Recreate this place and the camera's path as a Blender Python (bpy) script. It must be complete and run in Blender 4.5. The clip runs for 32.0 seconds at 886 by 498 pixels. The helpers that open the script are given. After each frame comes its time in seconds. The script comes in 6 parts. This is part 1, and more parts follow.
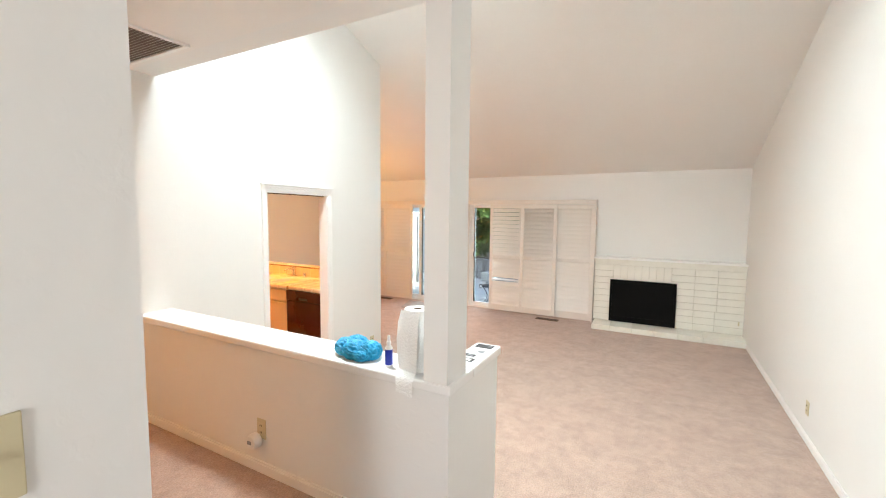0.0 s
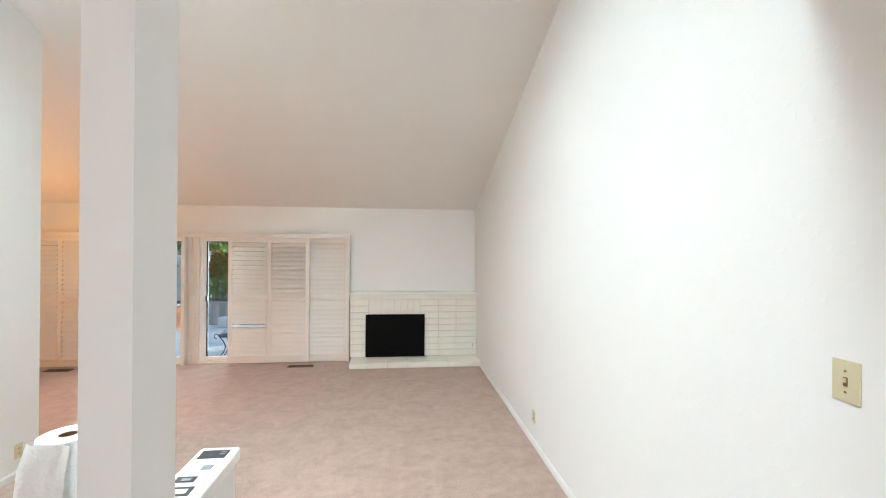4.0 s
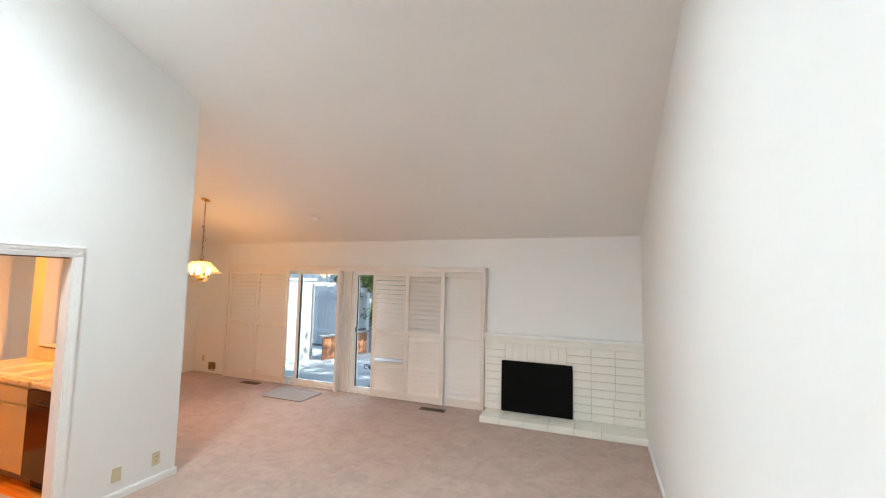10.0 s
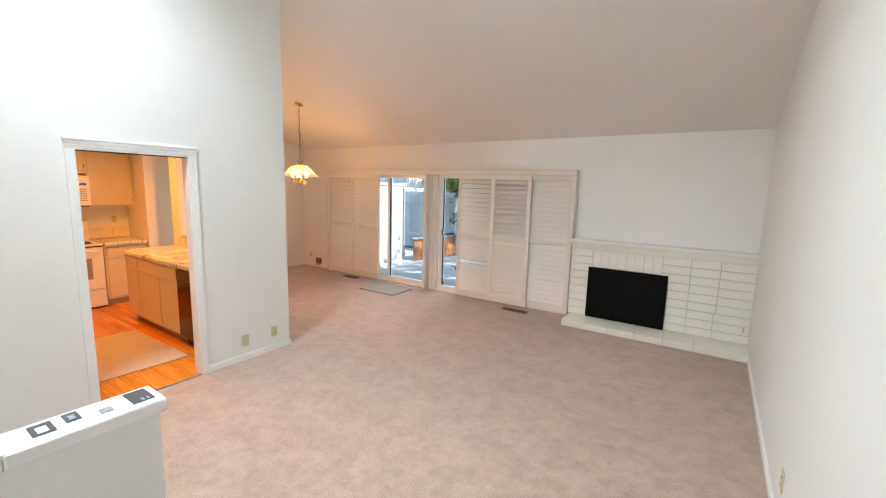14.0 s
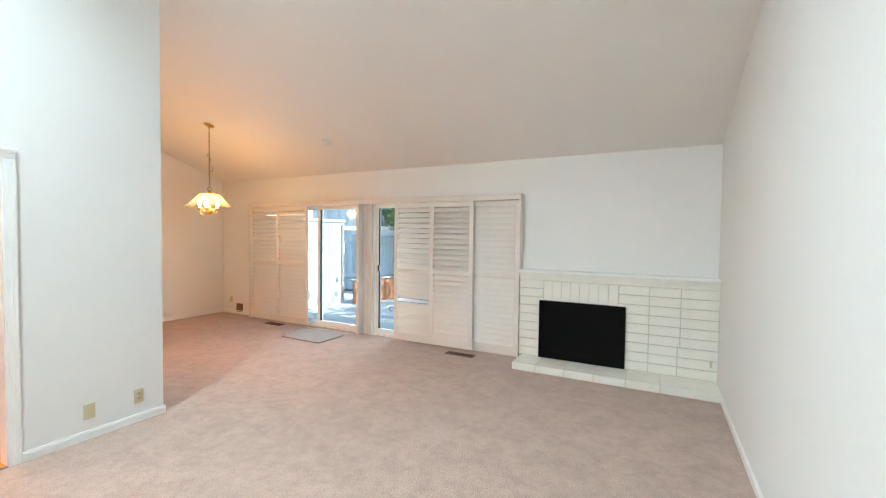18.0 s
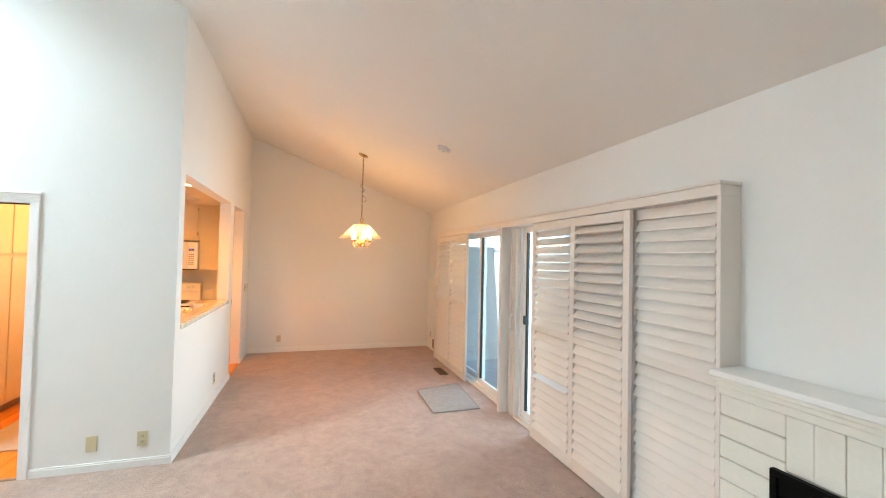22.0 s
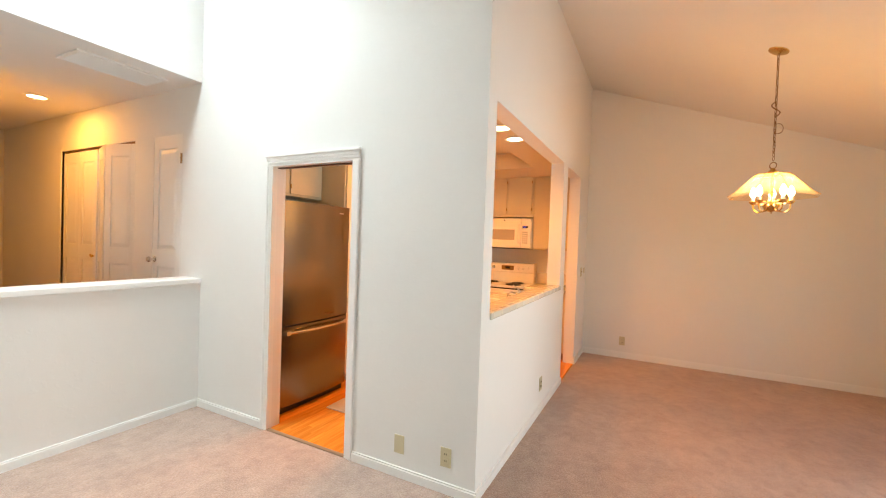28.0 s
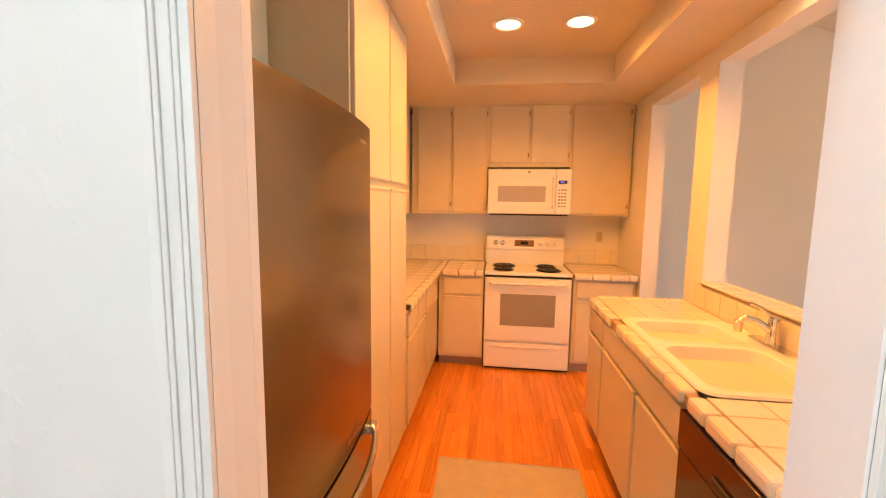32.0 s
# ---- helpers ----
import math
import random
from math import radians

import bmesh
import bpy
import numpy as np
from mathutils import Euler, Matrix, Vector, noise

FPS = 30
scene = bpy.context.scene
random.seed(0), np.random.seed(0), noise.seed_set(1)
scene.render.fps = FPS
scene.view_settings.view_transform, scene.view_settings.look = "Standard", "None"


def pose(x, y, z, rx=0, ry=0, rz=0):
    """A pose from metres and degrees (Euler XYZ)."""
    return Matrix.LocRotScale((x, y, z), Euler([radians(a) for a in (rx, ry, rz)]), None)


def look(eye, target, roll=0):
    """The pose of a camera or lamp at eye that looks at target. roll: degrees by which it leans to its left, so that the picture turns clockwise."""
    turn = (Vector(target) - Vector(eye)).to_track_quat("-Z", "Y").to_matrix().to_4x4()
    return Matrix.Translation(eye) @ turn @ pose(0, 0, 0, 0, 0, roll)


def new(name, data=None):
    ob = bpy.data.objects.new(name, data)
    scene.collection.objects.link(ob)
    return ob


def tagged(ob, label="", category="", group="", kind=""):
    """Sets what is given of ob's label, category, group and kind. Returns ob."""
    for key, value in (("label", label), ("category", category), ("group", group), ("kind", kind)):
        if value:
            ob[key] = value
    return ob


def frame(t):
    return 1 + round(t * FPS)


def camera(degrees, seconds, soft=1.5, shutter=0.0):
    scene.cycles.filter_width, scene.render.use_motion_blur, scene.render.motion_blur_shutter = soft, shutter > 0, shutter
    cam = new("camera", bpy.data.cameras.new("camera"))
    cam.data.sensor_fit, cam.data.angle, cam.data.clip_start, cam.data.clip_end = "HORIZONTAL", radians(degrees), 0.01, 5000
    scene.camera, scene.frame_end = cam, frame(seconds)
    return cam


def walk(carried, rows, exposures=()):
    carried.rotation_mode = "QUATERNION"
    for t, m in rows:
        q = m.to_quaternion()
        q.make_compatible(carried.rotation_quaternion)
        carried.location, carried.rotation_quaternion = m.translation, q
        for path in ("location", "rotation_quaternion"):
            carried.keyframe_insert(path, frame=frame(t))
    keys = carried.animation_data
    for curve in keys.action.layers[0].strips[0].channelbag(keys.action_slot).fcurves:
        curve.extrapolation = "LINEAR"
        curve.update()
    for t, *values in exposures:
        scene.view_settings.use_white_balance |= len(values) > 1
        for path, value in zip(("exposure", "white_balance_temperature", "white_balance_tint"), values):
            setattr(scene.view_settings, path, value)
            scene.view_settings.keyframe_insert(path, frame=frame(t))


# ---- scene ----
cam = camera(94.5, 32.0, soft=1.1)
PATH = [
    (0, (0.403, 0.44, 1.821), (-0.535, 2.198, 1.656), 0.6),
    (0.5, (0.432, 0.637, 1.812), (-0.428, 2.431, 1.603), 0.8),
    (1, (0.302, 0.834, 1.801), (-0.184, 2.765, 1.614), 1.1),
    (1.5, (0.229, 0.926, 1.803), (0.151, 2.919, 1.659), 0.2),
    (2, (0.214, 0.936, 1.799), (0.425, 2.92, 1.664), 0.0),
    (2.5, (0.222, 0.897, 1.819), (0.526, 2.871, 1.715), -0.1),
    (3, (0.249, 0.856, 1.831), (0.543, 2.834, 1.786), -0.1),
    (3.5, (0.259, 0.909, 1.849), (0.501, 2.894, 1.827), 0.1),
    (5.5, (0.218, 0.912, 1.867), (0.392, 2.903, 1.95), 0.6),
    (6, (0.226, 0.935, 1.874), (0.493, 2.916, 1.932), 0.3),
    (6.5, (0.247, 0.957, 1.861), (0.664, 2.913, 1.888), 0.2),
    (7, (0.25, 0.964, 1.855), (0.773, 2.894, 1.825), 0.1),
    (7.5, (0.264, 1.047, 1.848), (0.757, 2.985, 1.809), 0.2),
    (8, (0.389, 1.172, 1.858), (0.584, 3.162, 1.913), 0.4),
    (8.5, (0.506, 1.362, 1.864), (0.355, 3.35, 2.026), 0.8),
    (9, (0.598, 1.569, 1.869), (0.276, 3.535, 2.056), 1.0),
    (9.5, (0.824, 1.735, 1.883), (0.348, 3.675, 1.987), 1.0),
    (10, (1.023, 1.843, 1.886), (0.304, 3.702, 2.045), 1.2),
    (10.5, (1.078, 1.87, 1.901), (0.418, 3.655, 2.515), 1.3),
    (11, (1.145, 1.905, 1.948), (0.34, 3.602, 2.636), 2.3),
    (11.5, (1.133, 1.889, 2.015), (0.082, 3.318, 2.939), 3.2),
    (12, (1.142, 1.896, 2.024), (-0.017, 3.235, 2.955), 2.5),
    (12.5, (1.121, 1.928, 1.958), (-0.125, 3.345, 2.62), 2.1),
    (13, (1.085, 1.955, 1.93), (-0.215, 3.449, 2.217), 1.9),
    (13.5, (1.058, 1.947, 1.876), (-0.178, 3.519, 1.828), 1.8),
    (14, (1.086, 1.987, 1.804), (-0.01, 3.633, 1.51), 1.5),
    (14.5, (1.089, 2.007, 1.777), (0.161, 3.712, 1.292), 1.5),
    (16.5, (1.115, 2.172, 1.759), (0.343, 3.972, 1.356), 0.6),
    (17, (1.105, 2.358, 1.713), (0.247, 4.152, 1.498), 0.6),
    (17.5, (0.988, 2.538, 1.67), (0.124, 4.325, 1.429), 0.7),
    (18, (0.945, 2.751, 1.56), (0.019, 4.523, 1.495), 0.7),
    (18.5, (0.824, 3.062, 1.548), (-0.298, 4.714, 1.439), 0.6),
    (19, (0.691, 3.411, 1.53), (-0.572, 4.957, 1.403), 0.7),
    (19.5, (0.717, 3.826, 1.553), (-0.576, 5.343, 1.39), 0.5),
    (20, (0.763, 4.199, 1.576), (-0.617, 5.641, 1.444), 0.5),
    (20.5, (0.829, 4.6, 1.649), (-0.684, 5.906, 1.723), 0.7),
    (21, (0.946, 5.03, 1.655), (-0.751, 6.08, 1.797), 1.3),
    (21.5, (1.003, 5.39, 1.673), (-0.847, 6.14, 1.799), 1.3),
    (22, (0.986, 5.784, 1.667), (-0.92, 6.386, 1.718), 1.3),
    (22.5, (1.006, 6.13, 1.608), (-0.963, 6.481, 1.579), 2.0),
    (23, (0.937, 6.424, 1.626), (-1.063, 6.462, 1.612), 1.9),
    (23.5, (0.861, 6.645, 1.604), (-1.128, 6.431, 1.56), 2.1),
    (24, (0.886, 6.826, 1.6), (-1.048, 6.32, 1.531), 2.0),
    (24.5, (0.897, 7.021, 1.561), (-0.966, 6.298, 1.482), 2.0),
    (26.5, (0.168, 6.658, 1.529), (-1.643, 5.816, 1.419), 2.1),
    (27, (-0.147, 6.394, 1.53), (-1.943, 5.516, 1.489), 2.1),
    (27.5, (-0.376, 6.005, 1.534), (-2.153, 5.09, 1.497), 2.1),
    (28, (-0.645, 5.604, 1.497), (-2.419, 4.684, 1.457), 2.0),
    (28.5, (-0.914, 5.207, 1.497), (-2.697, 4.301, 1.437), 1.8),
    (29, (-1.216, 4.768, 1.487), (-3.005, 3.88, 1.391), 1.7),
    (29.5, (-1.563, 4.372, 1.475), (-3.362, 3.51, 1.341), 1.4),
    (30, (-1.769, 4.074, 1.491), (-3.577, 3.241, 1.308), 1.4),
    (30.5, (-1.958, 3.798, 1.5), (-3.79, 3.025, 1.282), 1.4),
    (31, (-2.155, 3.61, 1.503), (-4.024, 2.915, 1.345), 1.2),
    (31.5, (-2.282, 3.463, 1.515), (-4.213, 2.986, 1.299), 1.1),
    (32, (-2.342, 3.374, 1.527), (-4.313, 3.121, 1.302), 0.8),
]
walk(cam, [(t, look(eye, target, roll)) for t, eye, target, roll in PATH],
     [(0, 2.3, 6900, 9), (1, 2.12, 7500, 15), (2, 2.08, 6600, 9), (3, 2.14, 6500, 8), (6, 2.11, 6480, 8), (7, 2.22, 6420, 8), (8, 2.15, 6250, 6), (9, 2.12, 6180, 6), (10, 1.99, 6500, 9), (11, 1.85, 6700, 10), (12, 1.8, 6620, 9),
      (13, 1.81, 6620, 9), (14, 1.93, 6600, 9), (17, 2.14, 6080, 3), (19, 2.27, 6200, 3), (20, 2.32, 6120, 2), (21, 2.28, 6100, 2), (22, 2.23, 6250, 4), (23, 2.18, 6220, 4), (24, 2.07, 6050, 3), (27, 2.01, 6650, 7),
      (28.5, 2.05, 6950, 9), (30, 2.11, 6600, 10), (31, 2.03, 6750, 11), (32, 2.07, 6600, 10)])

# ---- world, sun and large lights ----
world = bpy.data.worlds.new("sky")
scene.world = world
world.use_nodes = True
wn = world.node_tree.nodes
sky = wn.new("ShaderNodeTexSky")
sky.sky_type = "NISHITA"
sky.sun_disc = False
sky.sun_elevation = radians(46)
sky.sun_rotation = radians(95)
world.node_tree.links.new(sky.outputs["Color"], wn["Background"].inputs["Color"])
wn["Background"].inputs["Strength"].default_value = 0.15



def lamp(name, kind, m, energy, color, **values):
    data = bpy.data.lights.new(name, kind)
    data.energy, data.color = energy, color
    for key, value in values.items():
        if key == "size":
            data.size = value
        elif key == "size_y":
            data.shape, data.size_y = "RECTANGLE", value
        elif key == "radius":
            data.shadow_soft_size = value
        elif key == "spot":
            data.spot_size, data.spot_blend = radians(value), 0.6
        elif key == "angle":
            data.angle = radians(value)
        elif key == "spread":
            data.spread = radians(value)
    ob = new(name, data)
    ob.matrix_world = m
    return ob


SKY_SLOPE = 0.3546
WARM, AMBER, DAY = (1.0, 0.43, 0.065), (1.0, 0.335, 0.038), (0.77, 0.92, 1.0)
lamp("sun", "SUN", look((7.0, -0.6, 7.2), (0, 0, 0)), 2.8, (1.0, 0.95, 0.86), angle=0.5)
for sky_y in (2.38, 2.62, 2.86):          # three bands of sky in the skylight's opening, leaning north as the sky above the roof does
    sky_z = 2.553 + SKY_SLOPE * (7.92 - sky_y) + 0.095
    lamp("skylight_daylight", "AREA", look((-1.838, sky_y, sky_z), (-1.50, sky_y + 0.24, sky_z - 1.0)), 15.0, DAY, size=1.19, size_y=0.27, spread=126)
lamp("patio_door_daylight", "AREA", pose(-3.7, 8.2, 1.05, -90, 0, 0), 5, DAY, size=0.9, size_y=1.9, spread=110)
lamp("patio_door_daylight", "AREA", pose(-2.72, 8.2, 1.05, -90, 0, 0), 3.4, DAY, size=0.42, size_y=1.9, spread=110)
# lamp at an unseen window, added to brighten the hall and north wall
lamp("added_entry_daylight", "AREA", pose(0.75, -2.25, 1.75, 90, 0, 0), 6.5, (0.95, 0.95, 1.0), size=0.9, size_y=1.6, spread=100)
lamp("chandelier_light", "POINT", pose(-4.74, 6.4, 1.965), 6.2, WARM, radius=0.09)
for cx, cy in ((-5.06, 3.414), (-5.06, 3.851), (-4.24, 3.40), (-4.24, 3.851)):
    lamp("can_light", "SPOT", pose(cx, cy, 2.618), 12.0, AMBER, radius=0.05, spot=154)
for cx in (-3.85, -4.23):
    lamp("sink_can_light", "SPOT", pose(cx, 4.44, 2.427), 5, AMBER, radius=0.05, spot=150)
lamp("hall_can_light", "AREA", pose(-2.38, 0.15, 2.762), 4.4, (1.0, 0.40, 0.06), size=0.13)


# ---- materials ----
def material(name, color, rough=0.6, metal=0.0, vary=0.06, scale=3.0, fine=60.0, bump=0.0, bump_scale=200.0, tint=None, coat=0.0, emit=0.0):
    """A surface with slow and fine changes of colour and a fine relief."""
    m = bpy.data.materials.new(name)
    m.use_nodes = True
    n, l = m.node_tree.nodes, m.node_tree.links
    b = n["Principled BSDF"]
    b.inputs["Roughness"].default_value, b.inputs["Metallic"].default_value = rough, metal
    b.inputs["Coat Weight"].default_value = coat
    coord = n.new("ShaderNodeTexCoord")
    slow, quick = n.new("ShaderNodeTexNoise"), n.new("ShaderNodeTexNoise")
    for tex, s in ((slow, scale), (quick, fine)):
        tex.inputs["Scale"].default_value, tex.inputs["Detail"].default_value = s, 4
        l.new(coord.outputs["Object"], tex.inputs["Vector"])
    both = n.new("ShaderNodeMath")
    both.operation = "MULTIPLY_ADD"
    both.inputs[1].default_value = 0.4
    l.new(quick.outputs["Fac"], both.inputs[0])
    l.new(slow.outputs["Fac"], both.inputs[2])
    ramp = n.new("ShaderNodeValToRGB")
    dark = tint or tuple(c * (1 - 2 * vary) for c in color)
    ramp.color_ramp.elements[0].position, ramp.color_ramp.elements[1].position = 0.45, 0.95
    ramp.color_ramp.elements[0].color, ramp.color_ramp.elements[1].color = (*dark, 1), (*color, 1)
    l.new(both.outputs[0], ramp.inputs["Fac"])
    l.new(ramp.outputs["Color"], b.inputs["Base Color"])
    if bump:
        grain, relief = n.new("ShaderNodeTexNoise"), n.new("ShaderNodeBump")
        grain.inputs["Scale"].default_value, grain.inputs["Detail"].default_value = bump_scale, 5
        l.new(coord.outputs["Object"], grain.inputs["Vector"])
        l.new(grain.outputs["Fac"], relief.inputs["Height"])
        relief.inputs["Strength"].default_value, relief.inputs["Distance"].default_value = bump, 0.01
        l.new(relief.outputs["Normal"], b.inputs["Normal"])
    if emit:
        b.inputs["Emission Color"].default_value = (*color, 1)
        b.inputs["Emission Strength"].default_value = emit
    return m


def trowelled(name, color, rough=0.75):
    """Painted plaster with the low, scattered ridges of a skip-trowel finish."""
    m = material(name, color, rough, vary=0.012, scale=1.2, fine=25)
    n, l = m.node_tree.nodes, m.node_tree.links
    coord = next(x for x in n if x.type == "TEX_COORD")
    big, small = n.new("ShaderNodeTexNoise"), n.new("ShaderNodeTexNoise")
    big.inputs["Scale"].default_value, big.inputs["Detail"].default_value, big.inputs["Distortion"].default_value = 26, 5, 0.3
    small.inputs["Scale"].default_value, small.inputs["Detail"].default_value = 90, 3
    ridge = n.new("ShaderNodeMapRange")
    ridge.inputs["From Min"].default_value, ridge.inputs["From Max"].default_value = 0.58, 0.66
    mix = n.new("ShaderNodeMath")
    mix.operation, mix.inputs[1].default_value = "MULTIPLY_ADD", 0.25
    relief = n.new("ShaderNodeBump")
    relief.inputs["Strength"].default_value, relief.inputs["Distance"].default_value = 0.10, 0.003
    l.new(coord.outputs["Object"], big.inputs["Vector"])
    l.new(coord.outputs["Object"], small.inputs["Vector"])
    l.new(big.outputs["Fac"], ridge.inputs["Value"])
    l.new(small.outputs["Fac"], mix.inputs[0])
    l.new(ridge.outputs["Result"], mix.inputs[2])
    l.new(mix.outputs[0], relief.inputs["Height"])
    l.new(relief.outputs["Normal"], n["Principled BSDF"].inputs["Normal"])
    return m


def grained(name, color, dark, rough=0.4, along=0, stretch=14.0, scale=5.0, per_piece=0.25):
    """Wood with its grain along one axis; each piece has a tone of its own."""
    m = bpy.data.materials.new(name)
    m.use_nodes = True
    n, l = m.node_tree.nodes, m.node_tree.links
    b = n["Principled BSDF"]
    b.inputs["Roughness"].default_value = rough
    coord, info = n.new("ShaderNodeTexCoord"), n.new("ShaderNodeObjectInfo")
    shift = n.new("ShaderNodeVectorMath")
    shift.operation = "MULTIPLY_ADD"
    shift.inputs[1].default_value = [1 if i == along else stretch for i in range(3)]
    push = n.new("ShaderNodeVectorMath")
    push.operation, push.inputs[1].default_value = "SCALE", (0, 0, 0)
    l.new(info.outputs["Random"], push.inputs["Scale"])
    push.inputs[0].default_value = (31, 17, 53)
    l.new(coord.outputs["Object"], shift.inputs[0])
    l.new(push.outputs["Vector"], shift.inputs[2])
    grain = n.new("ShaderNodeTexNoise")
    grain.inputs["Scale"].default_value, grain.inputs["Detail"].default_value, grain.inputs["Distortion"].default_value = scale, 8, 0.8
    l.new(shift.outputs["Vector"], grain.inputs["Vector"])
    ramp = n.new("ShaderNodeValToRGB")
    ramp.color_ramp.elements[0].position, ramp.color_ramp.elements[1].position = 0.3, 0.7
    ramp.color_ramp.elements[0].color, ramp.color_ramp.elements[1].color = (*dark, 1), (*color, 1)
    l.new(grain.outputs["Fac"], ramp.inputs["Fac"])
    tone = n.new("ShaderNodeMapRange")
    tone.inputs["To Min"].default_value, tone.inputs["To Max"].default_value = 1 - per_piece, 1 + per_piece
    l.new(info.outputs["Random"], tone.inputs["Value"])
    mul = n.new("ShaderNodeVectorMath")
    mul.operation = "SCALE"
    l.new(ramp.outputs["Color"], mul.inputs[0])
    l.new(tone.outputs["Result"], mul.inputs["Scale"])
    l.new(mul.outputs["Vector"], b.inputs["Base Color"])
    relief = n.new("ShaderNodeBump")
    relief.inputs["Strength"].default_value, relief.inputs["Distance"].default_value = 0.12, 0.003
    l.new(grain.outputs["Fac"], relief.inputs["Height"])
    l.new(relief.outputs["Normal"], b.inputs["Normal"])
    return m


def carpet_material():
    """Cut-pile carpet: brushed light and dark patches, tufts and a soft sheen."""
    m = bpy.data.materials.new("carpet_pile")
    m.use_nodes = True
    n, l = m.node_tree.nodes, m.node_tree.links
    b = n["Principled BSDF"]
    b.inputs["Roughness"].default_value = 0.95
    b.inputs["Sheen Weight"].default_value, b.inputs["Sheen Roughness"].default_value = 0.25, 0.5
    b.inputs["Specular IOR Level"].default_value = 0.1
    coord = n.new("ShaderNodeTexCoord")
    patch, mid, tuft = (n.new("ShaderNodeTexNoise") for _ in range(3))
    for tex, sc, d, w in ((patch, 4.4, 2.5, 0.4), (mid, 14, 6, 0.2), (tuft, 85, 3, 0)):
        tex.inputs["Scale"].default_value, tex.inputs["Detail"].default_value, tex.inputs["Distortion"].default_value = sc, d, w
        tex.inputs["Roughness"].default_value = 0.62
        l.new(coord.outputs["Object"], tex.inputs["Vector"])
    ranged = []
    for tex, lo_, hi_, top in ((patch, 0.39, 0.63, 0.22), (mid, 0.36, 0.64, 0.25), (tuft, 0.30, 0.70, 0.54)):
        r = n.new("ShaderNodeMapRange")
        r.inputs["From Min"].default_value, r.inputs["From Max"].default_value, r.inputs["To Max"].default_value = lo_, hi_, top
        l.new(tex.outputs["Fac"], r.inputs["Value"])
        ranged.append(r)
    a, c = n.new("ShaderNodeMath"), n.new("ShaderNodeMath")
    a.operation = c.operation = "ADD"
    l.new(ranged[0].outputs["Result"], a.inputs[0])
    l.new(ranged[1].outputs["Result"], a.inputs[1])
    l.new(a.outputs[0], c.inputs[0])
    l.new(ranged[2].outputs["Result"], c.inputs[1])
    ramp = n.new("ShaderNodeValToRGB")
    ramp.color_ramp.elements[0].position, ramp.color_ramp.elements[1].position = 0.12, 1.02
    l.new(c.outputs[0], ramp.inputs["Fac"])
    ramp.color_ramp.elements[0].color = (0.360, 0.256, 0.205, 1)
    ramp.color_ramp.elements[1].color = (0.605, 0.442, 0.365, 1)
    l.new(ramp.outputs["Color"], b.inputs["Base Color"])
    relief = n.new("ShaderNodeBump")
    relief.inputs["Strength"].default_value, relief.inputs["Distance"].default_value = 0.8, 0.008
    l.new(c.outputs[0], relief.inputs["Height"])
    l.new(relief.outputs["Normal"], b.inputs["Normal"])
    return m


def glass_material(name, color=(1, 1, 1), rough=0.0, milky=0.0):
    """Thin glass: clear, with more gloss at a slant; milky: its share of diffused light."""
    m = bpy.data.materials.new(name)
    m.use_nodes = True
    n, l = m.node_tree.nodes, m.node_tree.links
    clear, gloss, mix, slant = n.new("ShaderNodeBsdfTransparent"), n.new("ShaderNodeBsdfGlossy"), n.new("ShaderNodeMixShader"), n.new("ShaderNodeLayerWeight")
    clear.inputs["Color"].default_value = (*color, 1)
    gloss.inputs["Roughness"].default_value = rough
    power = n.new("ShaderNodeMath")
    power.operation, power.inputs[1].default_value = "POWER", 4.0
    share = n.new("ShaderNodeMath")
    share.operation, share.inputs[1].default_value, share.inputs[2].default_value = "MULTIPLY_ADD", 0.6, 0.035
    l.new(slant.outputs["Facing"], power.inputs[0])
    l.new(power.outputs[0], share.inputs[0])
    l.new(share.outputs[0], mix.inputs["Fac"])
    body = clear.outputs["BSDF"]
    if milky:
        haze, blend = n.new("ShaderNodeBsdfTranslucent"), n.new("ShaderNodeMixShader")
        haze.inputs["Color"].default_value = (*color, 1)
        blend.inputs["Fac"].default_value = milky
        l.new(body, blend.inputs[1])
        l.new(haze.outputs["BSDF"], blend.inputs[2])
        body = blend.outputs["Shader"]
    l.new(body, mix.inputs[1])
    l.new(gloss.outputs["BSDF"], mix.inputs[2])
    l.new(mix.outputs["Shader"], n["Material Output"].inputs["Surface"])
    return m


WALL = trowelled("wall_paint", (0.83, 0.82, 0.793))
CEIL = trowelled("ceiling_paint", (0.85, 0.823, 0.788), 0.85)
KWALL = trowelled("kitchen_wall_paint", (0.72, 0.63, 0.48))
TRIM = material("white_trim_paint", (0.88, 0.87, 0.845), 0.35, vary=0.02, bump=0.03, bump_scale=40)
CARPET = carpet_material()
SHUTTER = material("shutter_paint", (0.82, 0.755, 0.69), 0.38, vary=0.03, bump=0.03, bump_scale=60)
BRICK = material("painted_brick", (0.84, 0.82, 0.74), 0.5, vary=0.04, scale=6, bump=0.25, bump_scale=35)
MORTAR = material("painted_mortar", (0.56, 0.52, 0.43), 0.8, vary=0.08, bump=0.3, bump_scale=90)
CABINET = material("cream_cabinet_paint", (0.74, 0.65, 0.46), 0.38, vary=0.03, bump=0.05, bump_scale=30)
TILE = material("cream_glazed_tile", (0.82, 0.76, 0.63), 0.16, vary=0.03, scale=9, coat=0.3)
GROUT = material("tan_grout_and_kick", (0.45, 0.33, 0.22), 0.9, vary=0.1)
APPLIANCE = material("white_enamel", (0.84, 0.83, 0.80), 0.22, vary=0.01)
STEEL = material("brushed_steel", (0.30, 0.265, 0.22), 0.26, 1.0, vary=0.05, scale=2, fine=300)
CHROME = material("chrome", (0.75, 0.74, 0.72), 0.12, 1.0, vary=0.02)
